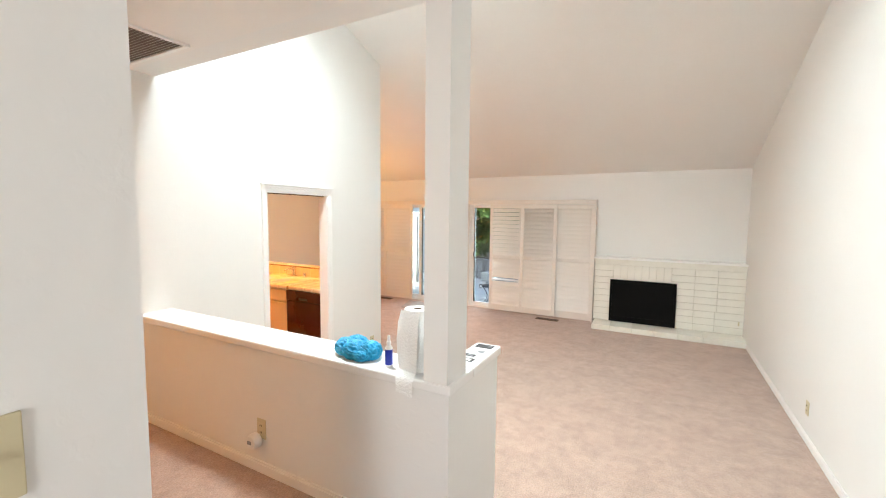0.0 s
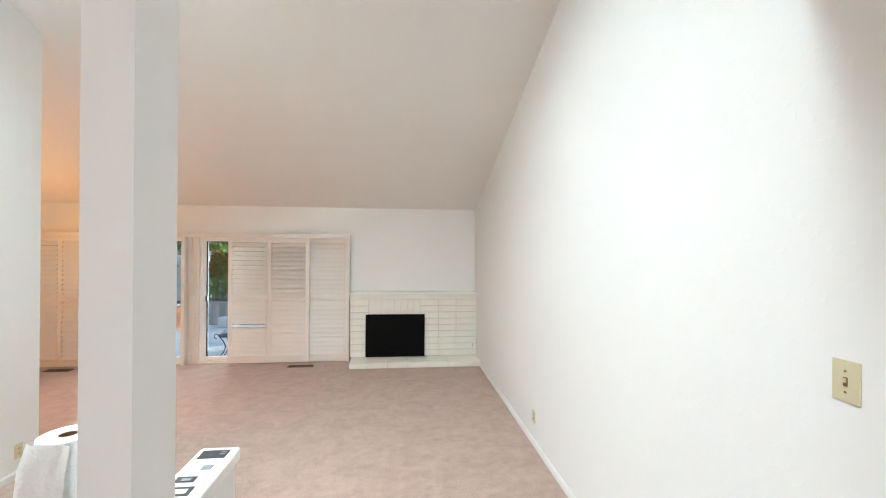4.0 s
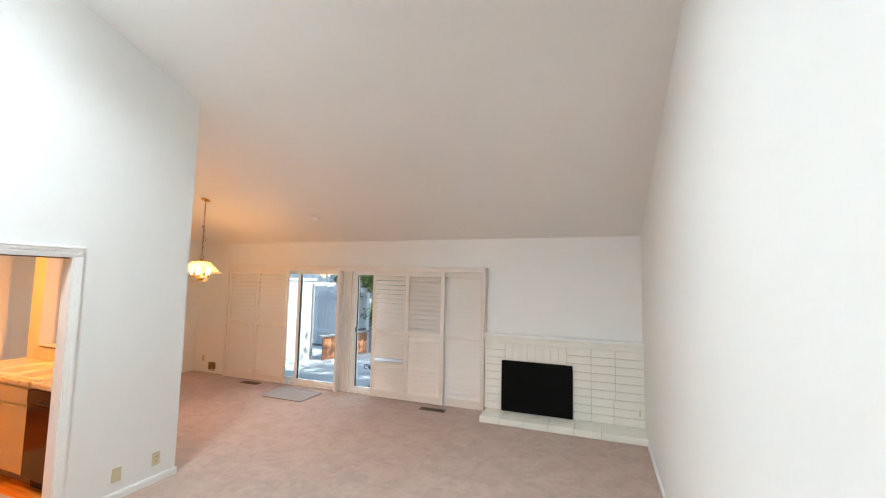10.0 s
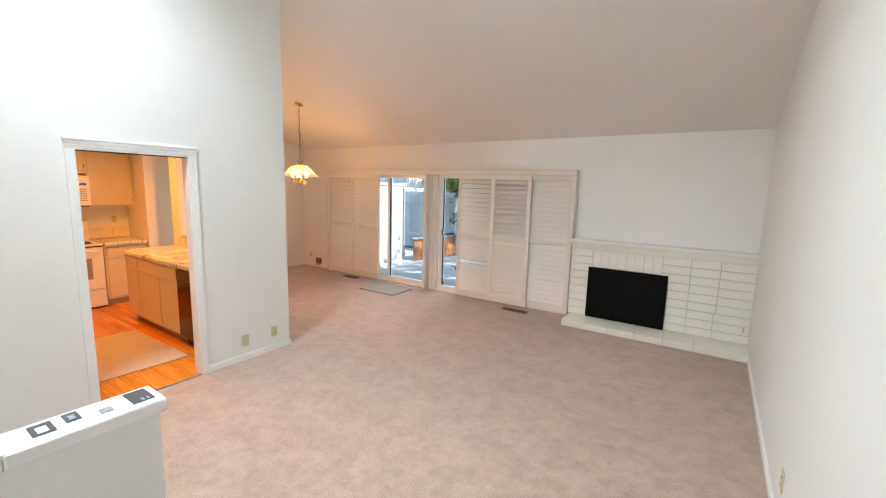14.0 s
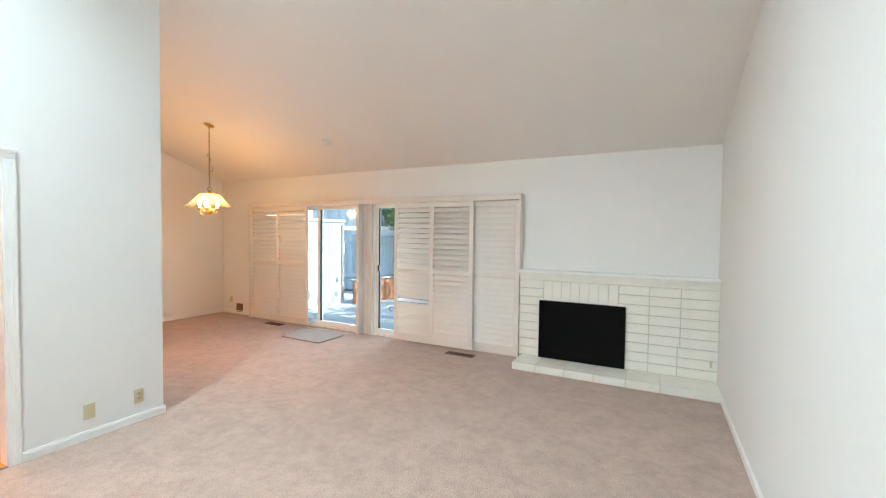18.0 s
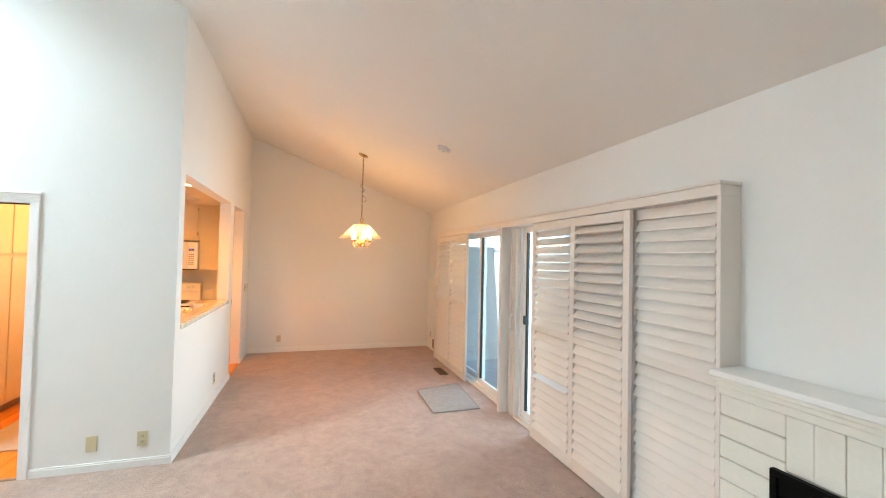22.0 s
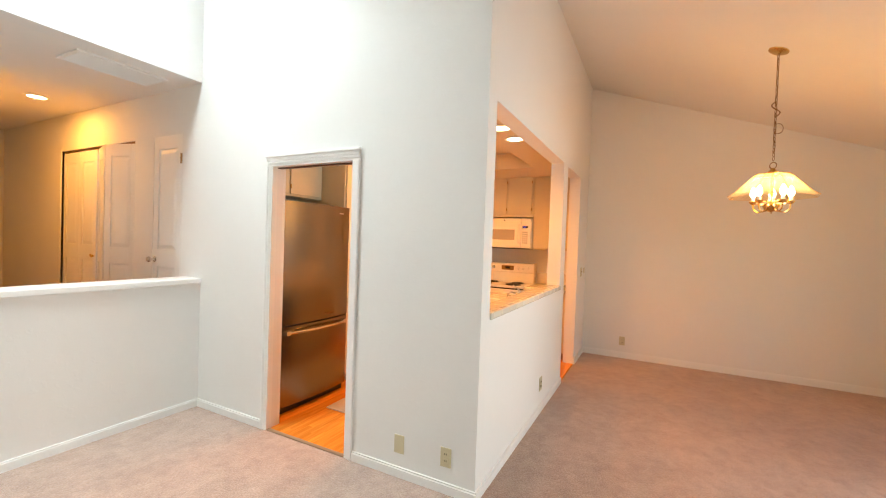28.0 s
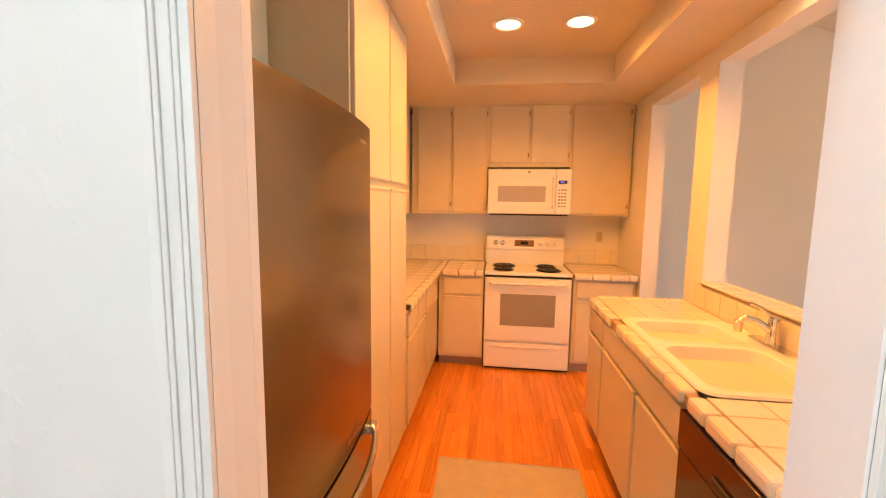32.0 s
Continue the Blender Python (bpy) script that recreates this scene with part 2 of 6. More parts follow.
BRASS = material("polished_brass", (0.72, 0.47, 0.17), 0.22, 1.0, vary=0.06)
BRONZE = material("aged_brass", (0.33, 0.20, 0.09), 0.4, 1.0, vary=0.12)
BLACK = material("black_plastic", (0.012, 0.012, 0.012), 0.35, vary=0.1)
# black enamel; the orange floor's reflection is put into its red-brown colour
DISHBLACK = material("black_enamel_oak_reflection", (0.045, 0.010, 0.008), 0.14, vary=0.05)
SCREEN = material("black_screen", (0.004, 0.004, 0.004), 0.45, vary=0.05)
SCREEN.node_tree.nodes["Principled BSDF"].inputs["Specular IOR Level"].default_value = 0.07
BLACKGLASS = material("black_glass", (0.006, 0.006, 0.007), 0.06, vary=0.05)
COIL = material("black_coil", (0.02, 0.018, 0.017), 0.5, vary=0.1)
IVORY = material("ivory_plastic", (0.62, 0.55, 0.36), 0.4, vary=0.02)
WHITEPLASTIC = material("white_plastic", (0.83, 0.82, 0.80), 0.35, vary=0.01)
BROWNMETAL = material("brown_register_paint", (0.16, 0.09, 0.045), 0.5, vary=0.1)
DARK = material("dark_void", (0.02, 0.016, 0.012), 0.9, vary=0.1)
OAK = grained("oak_strip", (0.84, 0.33, 0.05), (0.66, 0.20, 0.022), 0.2, 0, 16, 3, 0.17)
REDWOOD = grained("redwood_board", (0.46, 0.19, 0.09), (0.25, 0.09, 0.04), 0.6, 2, 10, 4, 0.25)
GREYWOOD = grained("weathered_board", (0.34, 0.33, 0.32), (0.18, 0.17, 0.17), 0.8, 2, 10, 4, 0.2)
PALEWOOD = grained("pale_weathered_board", (0.66, 0.65, 0.63), (0.48, 0.47, 0.46), 0.8, 2, 10, 4, 0.15)
CONCRETE = material("patio_concrete", (0.52, 0.515, 0.50), 0.85, vary=0.1, scale=1.5, bump=0.3, bump_scale=60)
STUCCO = material("white_stucco", (0.58, 0.58, 0.56), 0.9, vary=0.05, scale=1.0, bump=0.5, bump_scale=120)
LEAF = material("leaf", (0.10, 0.20, 0.04), 0.5, vary=0.3, scale=4)
BARK = material("bark", (0.16, 0.12, 0.09), 0.9, vary=0.2, bump=0.6, bump_scale=25)
IRON = material("wrought_iron", (0.015, 0.014, 0.013), 0.5, 0.3, vary=0.1)
GLASS = glass_material("window_glass", (0.87, 0.95, 0.98))
SHADEGLASS = glass_material("bevelled_glass", (1.0, 0.92, 0.78), 0.06, 0.10)
FROSTED = glass_material("frosted_acrylic", (0.95, 0.97, 1.0), 0.2, 0.999)
GREYMAT = material("grey_woven_mat", (0.40, 0.36, 0.33), 0.95, vary=0.1, scale=20, fine=180, bump=0.5, bump_scale=160)
CREAMMAT = material("cream_woven_mat", (0.62, 0.53, 0.42), 0.95, vary=0.06, scale=20, fine=180, bump=0.5, bump_scale=160)
PAPER = material("white_paper", (0.85, 0.85, 0.84), 0.8, vary=0.02)
TOWEL = material("paper_towel", (0.88, 0.88, 0.86), 0.95, vary=0.02, bump=0.5, bump_scale=110)
INK = material("dark_print", (0.05, 0.05, 0.055), 0.5, vary=0.2, scale=60)
GREYINK = material("grey_print", (0.35, 0.35, 0.36), 0.5, vary=0.3, scale=90)
BLUE = material("blue_cover_plastic", (0.01, 0.42, 0.74), 0.4, vary=0.2, scale=20)
BLUELABEL = material("blue_label", (0.01, 0.03, 0.35), 0.35, vary=0.1)
BULB = material("lit_bulb", (1.0, 0.86, 0.60), 0.4, vary=0.0, emit=9)
CANGLOW = material("lit_can", (1.0, 0.72, 0.40), 0.4, vary=0.0, emit=3.5)
DISPLAY = material("lit_display", (0.12, 0.12, 0.9), 0.3, vary=0.0, emit=0.5)


# ---- mesh helpers ----
def box(bm, x0, x1, y0, y1, z0, z1, bevel=0.0, m=None):
    """A cuboid in bm, with rounded edges where bevel is given."""
    made = bmesh.ops.create_cube(bm, size=1.0)["verts"]
    for v in made:
        v.co = Vector((x0 + (v.co.x + 0.5) * (x1 - x0), y0 + (v.co.y + 0.5) * (y1 - y0), z0 + (v.co.z + 0.5) * (z1 - z0)))
    if m:
        for v in made:
            v.co = m @ v.co
    if bevel:
        edges = list({e for v in made for e in v.link_edges})
        bmesh.ops.bevel(bm, geom=edges, offset=bevel, segments=2, profile=0.5, affect="EDGES")


def lathe(bm, rings, centre=(0, 0, 0), steps=20, axis="z", close=True):
    """A turned shape: rings of (radius, height)."""
    rows = []
    for r, h in rings:
        row = []
        for i in range(steps):
            a = 2 * math.pi * i / steps
            p = (r * math.cos(a), r * math.sin(a), h)
            p = {"z": p, "x": (p[2], p[0], p[1]), "y": (p[0], p[2], p[1])}[axis]
            row.append(bm.verts.new(Vector(centre) + Vector(p)))
        rows.append(row)
    for lower, upper in zip(rows, rows[1:]):
        for i in range(steps):
            bm.faces.new((lower[i], lower[(i + 1) % steps], upper[(i + 1) % steps], upper[i]))
    if close:
        bm.faces.new(rows[0])
        bm.faces.new(rows[-1])


def tube(bm, points, radius, steps=8, closed=False):
    """A round bar along points."""
    points = [Vector(p) for p in points]
    rows, count = [], len(points)
    for i, p in enumerate(points):
        a = points[i - 1] if i or closed else p
        b = points[(i + 1) % count] if i < count - 1 or closed else p
        way = (b - a).normalized()
        side = way.cross(Vector((0.31, 0.21, 0.93))).normalized()
        up = way.cross(side)
        rows.append([bm.verts.new(p + radius * (math.cos(2 * math.pi * k / steps) * side + math.sin(2 * math.pi * k / steps) * up)) for k in range(steps)])
    pairs = list(zip(rows, rows[1:])) + ([(rows[-1], rows[0])] if closed else [])
    for lower, upper in pairs:
        for k in range(steps):
            bm.faces.new((lower[k], lower[(k + 1) % steps], upper[(k + 1) % steps], upper[k]))
    if not closed:
        bm.faces.new(rows[0])
        bm.faces.new(rows[-1])


def mesh_of(name, bm, material_, smooth=False):
    bmesh.ops.recalc_face_normals(bm, faces=bm.faces)
    data = bpy.data.meshes.new(name)
    bm.to_mesh(data)
    bm.free()
    data.materials.append(material_)
    if smooth:
        data.polygons.foreach_set("use_smooth", [True] * len(data.polygons))
        data.set_sharp_from_angle(angle=radians(35))
    return data


def part(name, bm, material_, parent, label="", smooth=False):
    ob = new(name, mesh_of(name, bm, material_, smooth))
    if parent is not None:
        ob.parent = parent
        ob.matrix_parent_inverse = parent.matrix_basis.inverted()
    return tagged(ob, label)


def thing(name, at, label, category, group="", kind=""):
    ob = new(name)
    ob.matrix_basis = Matrix.Translation(at)
    ob.empty_display_size = 0.1
    return tagged(ob, label, category, group, kind)


def solid(name, bm, material_, label, category, group="", kind="", smooth=False):
    return tagged(new(name, mesh_of(name, bm, material_, smooth)), label, category, group, kind)


def bx(*a, **k):
    bm = bmesh.new()
    box(bm, *a, **k)
    return bm


def structure(name, boxes, material_, label, category):
    bm = bmesh.new()
    for b in boxes:
        box(bm, *b)
    return solid(name, bm, material_, label, category, kind="structure")


def sloped(bm, x0, x1, y0, y1, thick=None, low=None, lift=0.0):
    """Under the roof: a slab of it, or a wall from low up to it."""
    top = lambda y: 2.553 + SKY_SLOPE * (7.92 - y)
    vs = []
    for x in (x0, x1):
        for y in (y0, y1):
            base = top(y) + lift if thick else low
            up = top(y) + thick if thick else top(y) + 0.05
            vs += [bm.verts.new((x, y, base)), bm.verts.new((x, y, up))]
    a = vs
    for f in ((0, 1, 3, 2), (4, 6, 7, 5), (0, 4, 5, 1), (2, 3, 7, 6), (0, 2, 6, 4), (1, 5, 7, 3)):
        bm.faces.new([a[i] for i in f])


# ---- large structure ----
XE, XK, XW = 1.53, -2.81, -6.67          # east wall, kitchen's east face, west wall
YN, YK, YP, YL = 7.92, 4.74, 2.105, 2.14   # north wall, kitchen's north face, header's and low wall's north faces
KX, KY0, KY1 = -2.925, 2.223, 4.61        # inside faces of the kitchen
HALL, HCEIL, SOUTH = 0.34, 2.776, -2.2   # raised hall: floor, ceiling, south wall
TRAY = (-5.66, -3.33, 3.025, 4.22)

bm = bmesh.new()
box(bm, XK, XE, 2.0, YN, -0.12, 0)
box(bm, XW, XK, YK, YN, -0.12, 0)
box(bm, -5.62, -3.2, YN, 8.0, -0.12, 0)
box(bm, -2.99, -0.62, YN, 8.0, -0.12, 0)
solid("floor", bm, CARPET, "mauve-beige cut-pile carpet with brushed footprints", "floor", kind="structure")
structure("floor_hall", [(XK - 0.1, -0.36, SOUTH, 1.96, 0.0, HALL), (-0.36, XE, SOUTH, 2.15, 0.0, HALL)], CARPET, "mauve-beige carpet on the raised entry hall", "floor")
structure("step", [(-0.36, XE, 2.15, 2.45, 0.0, 0.17)], CARPET, "carpeted step between hall and living room", "step")
structure("wall_east", [(XE, XE + 0.15, SOUTH, 8.3, -0.1, 5.4)], WALL, "tall off-white plastered wall with faint trowel marks", "wall")
structure("wall_west", [(XW - 0.15, XW, 1.9, 8.3, -0.1, 5.4)], WALL, "off-white plastered wall of the dining end", "wall")
# the south wall's opening is made for the added, unseen window
structure("wall_south", [(XK - 0.9, 0.3, SOUTH - 0.15, SOUTH, 0.0, 3.0), (1.2, XE, SOUTH - 0.15, SOUTH, 0.0, 3.0), (0.3, 1.2, SOUTH - 0.15, SOUTH, 0.0, 0.94), (0.3, 1.2, SOUTH - 0.15, SOUTH, 2.54, 3.0)], WALL, "plain off-white plastered wall", "wall")
DOORS_N = (-5.62, -0.62)
structure("wall_north", [(XW, DOORS_N[0], YN, 8.12, -0.1, 2.7), (DOORS_N[1], XE, YN, 8.12, -0.1, 2.7), (DOORS_N[0], DOORS_N[1], YN, 8.12, 2.075, 2.7), (-3.2, -2.99, YN, 8.12, -0.1, 2.075)],
          WALL, "off-white plastered wall round the patio doors", "wall")
bm = bmesh.new()
for x0, x1, y0, y1 in ((XW, XE, 2.99, 8.1), (XW, -2.45, 1.6, 2.99), (-1.25, XE, 1.6, 2.99), (-2.45, -1.25, 1.6, 2.25)):
    sloped(bm, x0, x1, y0, y1, thick=0.2)
solid("ceiling", bm, CEIL, "sloping off-white plastered ceiling with a skylight opening", "ceiling", kind="structure")
bm = bmesh.new()
sloped(bm, XK, XE, 1.95, YP, low=HCEIL)
solid("wall_over_hall", bm, WALL, "off-white plastered wall above the hall opening", "wall", kind="structure")
structure("ceiling_hall", [(XK, XE, SOUTH, 1.95, HCEIL, HCEIL + 0.1)], CEIL, "flat off-white plastered hall ceiling", "ceiling")

# kitchen walls: east with its doorway, north with pass-through and doorway
bm = bmesh.new()
for y0, y1, z0, z1 in ((YP, 3.014, -0.1, 2.013), (3.781, YK, -0.1, 2.013)):
    box(bm, KX, XK, y0, y1, z0, z1)
sloped(bm, KX, XK, YP, YK, low=2.013)
solid("wall_kitchen_east", bm, WALL, "tall off-white plastered wall with faint trowel marks", "wall", kind="structure")
PASS, DOORWAY = (-4.95, -2.945), (-5.98, -5.17)
bm = bmesh.new()
for x0, x1, z0, z1 in ((XW, DOORWAY[0], -0.1, 2.34), (DOORWAY[1], PASS[0], -0.1, 2.34), (PASS[0], PASS[1], -0.1, 1.05), (PASS[1], KX, -0.1, 2.34)):
    box(bm, x0, x1, KY1, YK, z0, z1)
sloped(bm, XW, KX, KY1, YK, low=2.34)
solid("wall_kitchen_north", bm, WALL, "off-white plastered wall with a pass-through and a doorway", "wall", kind="structure")
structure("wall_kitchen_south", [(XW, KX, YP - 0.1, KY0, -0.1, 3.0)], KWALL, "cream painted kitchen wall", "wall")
lo, hi = 2.44, 2.637
tx0, tx1, ty0, ty1 = TRAY
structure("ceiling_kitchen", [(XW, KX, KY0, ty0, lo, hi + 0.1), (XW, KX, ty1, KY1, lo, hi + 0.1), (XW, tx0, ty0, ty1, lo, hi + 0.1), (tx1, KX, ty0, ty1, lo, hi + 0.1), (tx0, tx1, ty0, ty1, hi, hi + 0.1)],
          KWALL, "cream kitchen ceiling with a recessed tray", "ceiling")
structure("floor_kitchen", [(XW, XK, 2.0, KY1, -0.1, -0.003), (DOORWAY[0], DOORWAY[1], KY1, YK, -0.1, -0.003)], OAK, "dark seams under the oak strip floor", "floor")

# hall: west wall with door and closet, block with a door, low wall with post
DOOR_Y, CLOSET_Y, DTOP = (1.395, 1.838), (-0.49, 1.06), 2.37
hw = [(XK - 0.12, XK, DOOR_Y[1], YP, 0, HCEIL), (XK - 0.12, XK, CLOSET_Y[1], DOOR_Y[0], 0, HCEIL), (XK - 0.12, XK, SOUTH, CLOSET_Y[0], 0, HCEIL),
      (XK - 0.12, XK, DOOR_Y[0], DOOR_Y[1], DTOP, HCEIL), (XK - 0.12, XK, CLOSET_Y[0], CLOSET_Y[1], DTOP, HCEIL),
      (XK - 0.9, XK - 0.8, SOUTH, 2.0, 0, HCEIL), (XK - 0.8, XK - 0.12, 1.09, 1.17, 0, HCEIL), (XK - 0.8, XK - 0.12, -0.6, -0.5, 0, HCEIL)]
structure("wall_hall_west", hw, WALL, "off-white plastered hall wall with door and closet openings", "wall")
structure("wall_entry", [(-1.86, -0.36, SOUTH, 0.72, 0, HCEIL), (-1.86, -1.71, 0.72, 0.80, 0, HCEIL), (-0.98, -0.36, 0.72, 0.80, 0, HCEIL), (-1.71, -0.98, 0.72, 0.80, 2.41, HCEIL)],
          WALL, "off-white plastered wall between entry and hallway", "wall")
structure("wall_low", [(XK, -0.475, 1.935, YL, 0, 1.06), (-0.475, -0.36, 1.935, 2.515, 0, 1.06)], WALL, "low off-white plastered wall beside the hall", "low wall")
bm = bmesh.new()
for b in ((XK, -0.345, 1.915, YL + 0.02, 1.06, 1.105), (-0.49, -0.345, YL + 0.02, 2.535, 1.06, 1.105)):
    box(bm, *b, bevel=0.008)
solid("trim", bm, TRIM, "white painted wooden cap along the low wall", "wall cap", kind="structure")
structure("post", [(-0.475, -0.36, 1.92, YP, 1.105, HCEIL)], WALL, "square off-white post on the low wall", "post")


def skirting(name, runs, z, inside, height=0.064):
    """Baseboards with a rounded top; runs of (x0, y0, x1, y1), inside: which way they stand out."""
    bm = bmesh.new()
    for (x0, y0, x1, y1), (ox, oy) in zip(runs, inside):
        t = 0.014
        box(bm, min(x0, x1, x0 + ox * t), max(x0, x1, x0 + ox * t), min(y0, y1, y0 + oy * t), max(y0, y1, y0 + oy * t), z, z + height - 0.012)
        t = 0.009
        box(bm, min(x0, x1, x0 + ox * t), max(x0, x1, x0 + ox * t), min(y0, y1, y0 + oy * t), max(y0, y1, y0 + oy * t), z + height - 0.012, z + height)
    return solid(name, bm, TRIM, "white painted baseboard", "baseboard", kind="structure")


skirting("baseboard", [(XE, 2.45, XE, 7.37), (XK, YL, XK, 2.952), (XK, 3.845, XK, YK + 0.014), (XK, YK, DOORWAY[1], YK), (XW, YK, DOORWAY[0], YK), (XK, YL, -0.475, YL), (-0.475, YL, -0.475, 2.515), (-0.475, 2.515, -0.36, 2.515)],
         0, [(-1, 0), (1, 0), (1, 0), (0, 1), (0, 1), (0, 1), (-1, 0), (0, 1)])
skirting("baseboard", [(XW, YK, XW, YN), (XW, YN, -5.72, YN)], 0, [(1, 0), (0, -1)], 0.082)
skirting("baseboard", [(XK, 1.935, -0.36, 1.935), (XE, SOUTH, XE, 2.12), (XK, 1.87, XK, 1.935), (XK, 1.06, XK, 1.38), (-1.86, 0.8, -1.75, 0.8), (-0.95, 0.8, -0.36, 0.8), (-0.36, SOUTH, -0.36, 0.8)],
         HALL, [(0, -1), (-1, 0), (1, 0), (1, 0), (0, 1), (0, 1), (1, 0)])


# ---- patio doors and shutters ----
surround = thing("shutter_surround", (-3.13, 7.85, 0), "cream painted box frame round the sliding shutters", "frame")
BX0, BX1 = -5.72, -0.588
part("head", bx(BX0, BX1, 7.772, YN, 2.032, 2.090, bevel=0.003), SHUTTER, surround)
part("cornice", bx(BX0 - 0.006, BX1 + 0.006, 7.762, YN, 2.090, 2.108, bevel=0.005), SHUTTER, surround)
part("side_panel", bx(BX1 - 0.022, BX1, 7.775, YN, 0.0, 2.032, bevel=0.003), SHUTTER, surround)
part("side_panel", bx(BX0, BX0 + 0.022, 7.775, YN, 0.0, 2.032, bevel=0.003), SHUTTER, surround)
part("centre_post", bx(-3.205, -3.155, 7.775, YN, 0.0, 2.032, bevel=0.003), SHUTTER, surround)
part("post_face", bx(-3.155, -2.99, 7.88, YN, 0.0, 2.032, bevel=0.003), SHUTTER, surround)
part("fluted_trim", bx(-3.115, -3.085, 7.868, 7.88, 0.0, 2.032, bevel=0.004), SHUTTER, surround)
part("fluted_trim", bx(-3.06, -3.03, 7.868, 7.88, 0.0, 2.032, bevel=0.004), SHUTTER, surround)
part("floor_track", bx(BX0 + 0.022, -3.205, 7.86, YN, 0.0, 0.012), SHUTTER, surround)
part("floor_track", bx(-2.99, BX1 - 0.022, 7.86, YN, 0.0, 0.012), SHUTTER, surround)


def louvre_mesh(width, tilt, half=0.044, thick=0.0045):
    bm = bmesh.new()
    ring = [(-half, 0.001), (-half * 0.78, thick * 0.75), (0, thick), (half * 0.78, thick * 0.75), (half, 0), (half * 0.78, -thick * 0.75), (0, -thick), (-half * 0.78, -thick * 0.75)]
    ends = []
    for x in (-width / 2, width / 2):
        c, s = math.cos(radians(tilt)), math.sin(radians(tilt))
        ends.append([bm.verts.new((x, c * a - s * b, s * a + c * b)) for a, b in ring])
    for i in range(8):
        bm.faces.new((ends[0][i], ends[0][(i + 1) % 8], ends[1][(i + 1) % 8], ends[1][i]))
    bm.faces.new(ends[0])
    bm.faces.new(ends[1])
    return mesh_of("louvre", bm, SHUTTER)


def shutter(x0, x1, y, columns, label, open_rows=(), left=False):
    """A sliding shutter: outer stiles, a mid stile for each further column, three rails, and louvres."""
    z0, z1, t = 0.018, 2.027, 0.03
    s = thing("sliding_shutter", ((x0 + x1) / 2, y, 0.0), label, "shutter", "sliding patio door shutters")
    edge = 0.058
    cols, w = [], (x1 - x0 - edge * (columns + 1)) / columns
    for i in range(columns + 1):
        a = x0 + i * (w + edge)
        part("stile", bx(a, a + edge, y - t / 2, y + t / 2, z0, z1, bevel=0.003), SHUTTER, s)
        if i < columns:
            cols.append((a + edge, a + edge + w))
    rows = ((0.125, 1.02), (1.075, 1.957))
    for n, (a, b) in enumerate(cols):
        for r0, r1 in ((z0, 0.125), (1.02, 1.075), (1.957, z1)):
            part("rail", bx(a, b, y - t / 2 + 0.001, y + t / 2 - 0.001, r0, r1, bevel=0.002), SHUTTER, s)
        for k, (r0, r1) in enumerate(rows):
            count = round((r1 - r0) / 0.0735)
            step = (r1 - r0) / count
            tilt, half = (45, 0.043) if (n, k) in open_rows else (63, 0.046) if (n, k) == (1, 0) else (50, 0.0445) if k else (54, 0.0455)
            if y > 7.85:
                tilt, half = 61, 0.0455
            elif left:
                tilt, half = (48, 0.0475) if (n, k) == (0, 1) else (53, 0.0465)
            data = louvre_mesh(b - a - 0.004, tilt, half)
            odd = None
            if n == 0 and k == 0 and not left:
                odd = int((0.60 - r0) / step)
            for i in range(count):
                ob = new("louvre", louvre_mesh(b - a - 0.004, 18) if i == odd else data)
                ob.location = ((a + b) / 2, y, r0 + (i + 0.5) * step)
                ob.parent = s
                ob.matrix_parent_inverse = s.matrix_basis.inverted()
    return s


shutter(-5.685, -4.26, 7.80, 2, "cream painted louvred shutter slid before the dining end", left=True)
shutter(-2.50, -1.235, 7.80, 2, "cream painted louvred shutter with one slat turned open", ((1, 1),))
shutter(-1.95, -0.612, 7.862, 2, "cream painted louvred shutter on the rear track, closed")


def patio_door(x0, x1, slide0, slide1, label):
    """A white vinyl sliding door: outer frame, fixed leaf and sliding leaf with glass, dark seal and handle."""
    d = thing("door_patio", ((x0 + x1) / 2, 8.05, 0), label, "sliding door", kind="structure")
    y0, y1, top = 7.925, 8.07, 2.07
    for name, b in (("frame_jamb", (x0, x0 + 0.035, y0, y1, 0.0, top)), ("frame_jamb", (x1 - 0.035, x1, y0, y1, 0.0, top)), ("frame_head", (x0 + 0.035, x1 - 0.035, y0, y1, top - 0.03, top)), ("sill", (x0 + 0.035, x1 - 0.035, y0, y1, -0.02, 0.028))):
        part(name, bx(*b, bevel=0.003), TRIM, d)
    def leaf(a, b, y, seal):
        st, rl, t = 0.062, 0.065, 0.036
        lf = part("leaf_stile", bx(a, a + st, y - t / 2, y + t / 2, 0.03, top - 0.032, bevel=0.004), TRIM, d)
        part("leaf_stile", bx(b - st, b, y - t / 2, y + t / 2, 0.03, top - 0.032, bevel=0.004), TRIM, d)
        part("leaf_rail", bx(a + st, b - st, y - t / 2, y + t / 2, 0.03, 0.03 + rl, bevel=0.004), TRIM, d)
        part("leaf_rail", bx(a + st, b - st, y - t / 2, y + t / 2, top - 0.032 - rl, top - 0.032, bevel=0.004), TRIM, d)
        pane = part("pane", bx(a + st, b - st, y - 0.003, y + 0.003, 0.03 + rl, top - 0.032 - rl), GLASS, d)
        pane.visible_shadow = False
        if seal:
            part("seal", bx(a + st, a + st + 0.024, y - 0.012, y + 0.012, 0.03 + rl, top - 0.032 - rl), BLACK, d)
        return lf
    leaf(slide0, slide1, 7.958, True)
    if slide0 - x0 > 0.3:
        leaf(x0 + 0.04, slide0 + 0.05, 8.012, False)
    else:
        leaf(slide1 - 0.05, x1 - 0.04, 8.012, False)
    return d


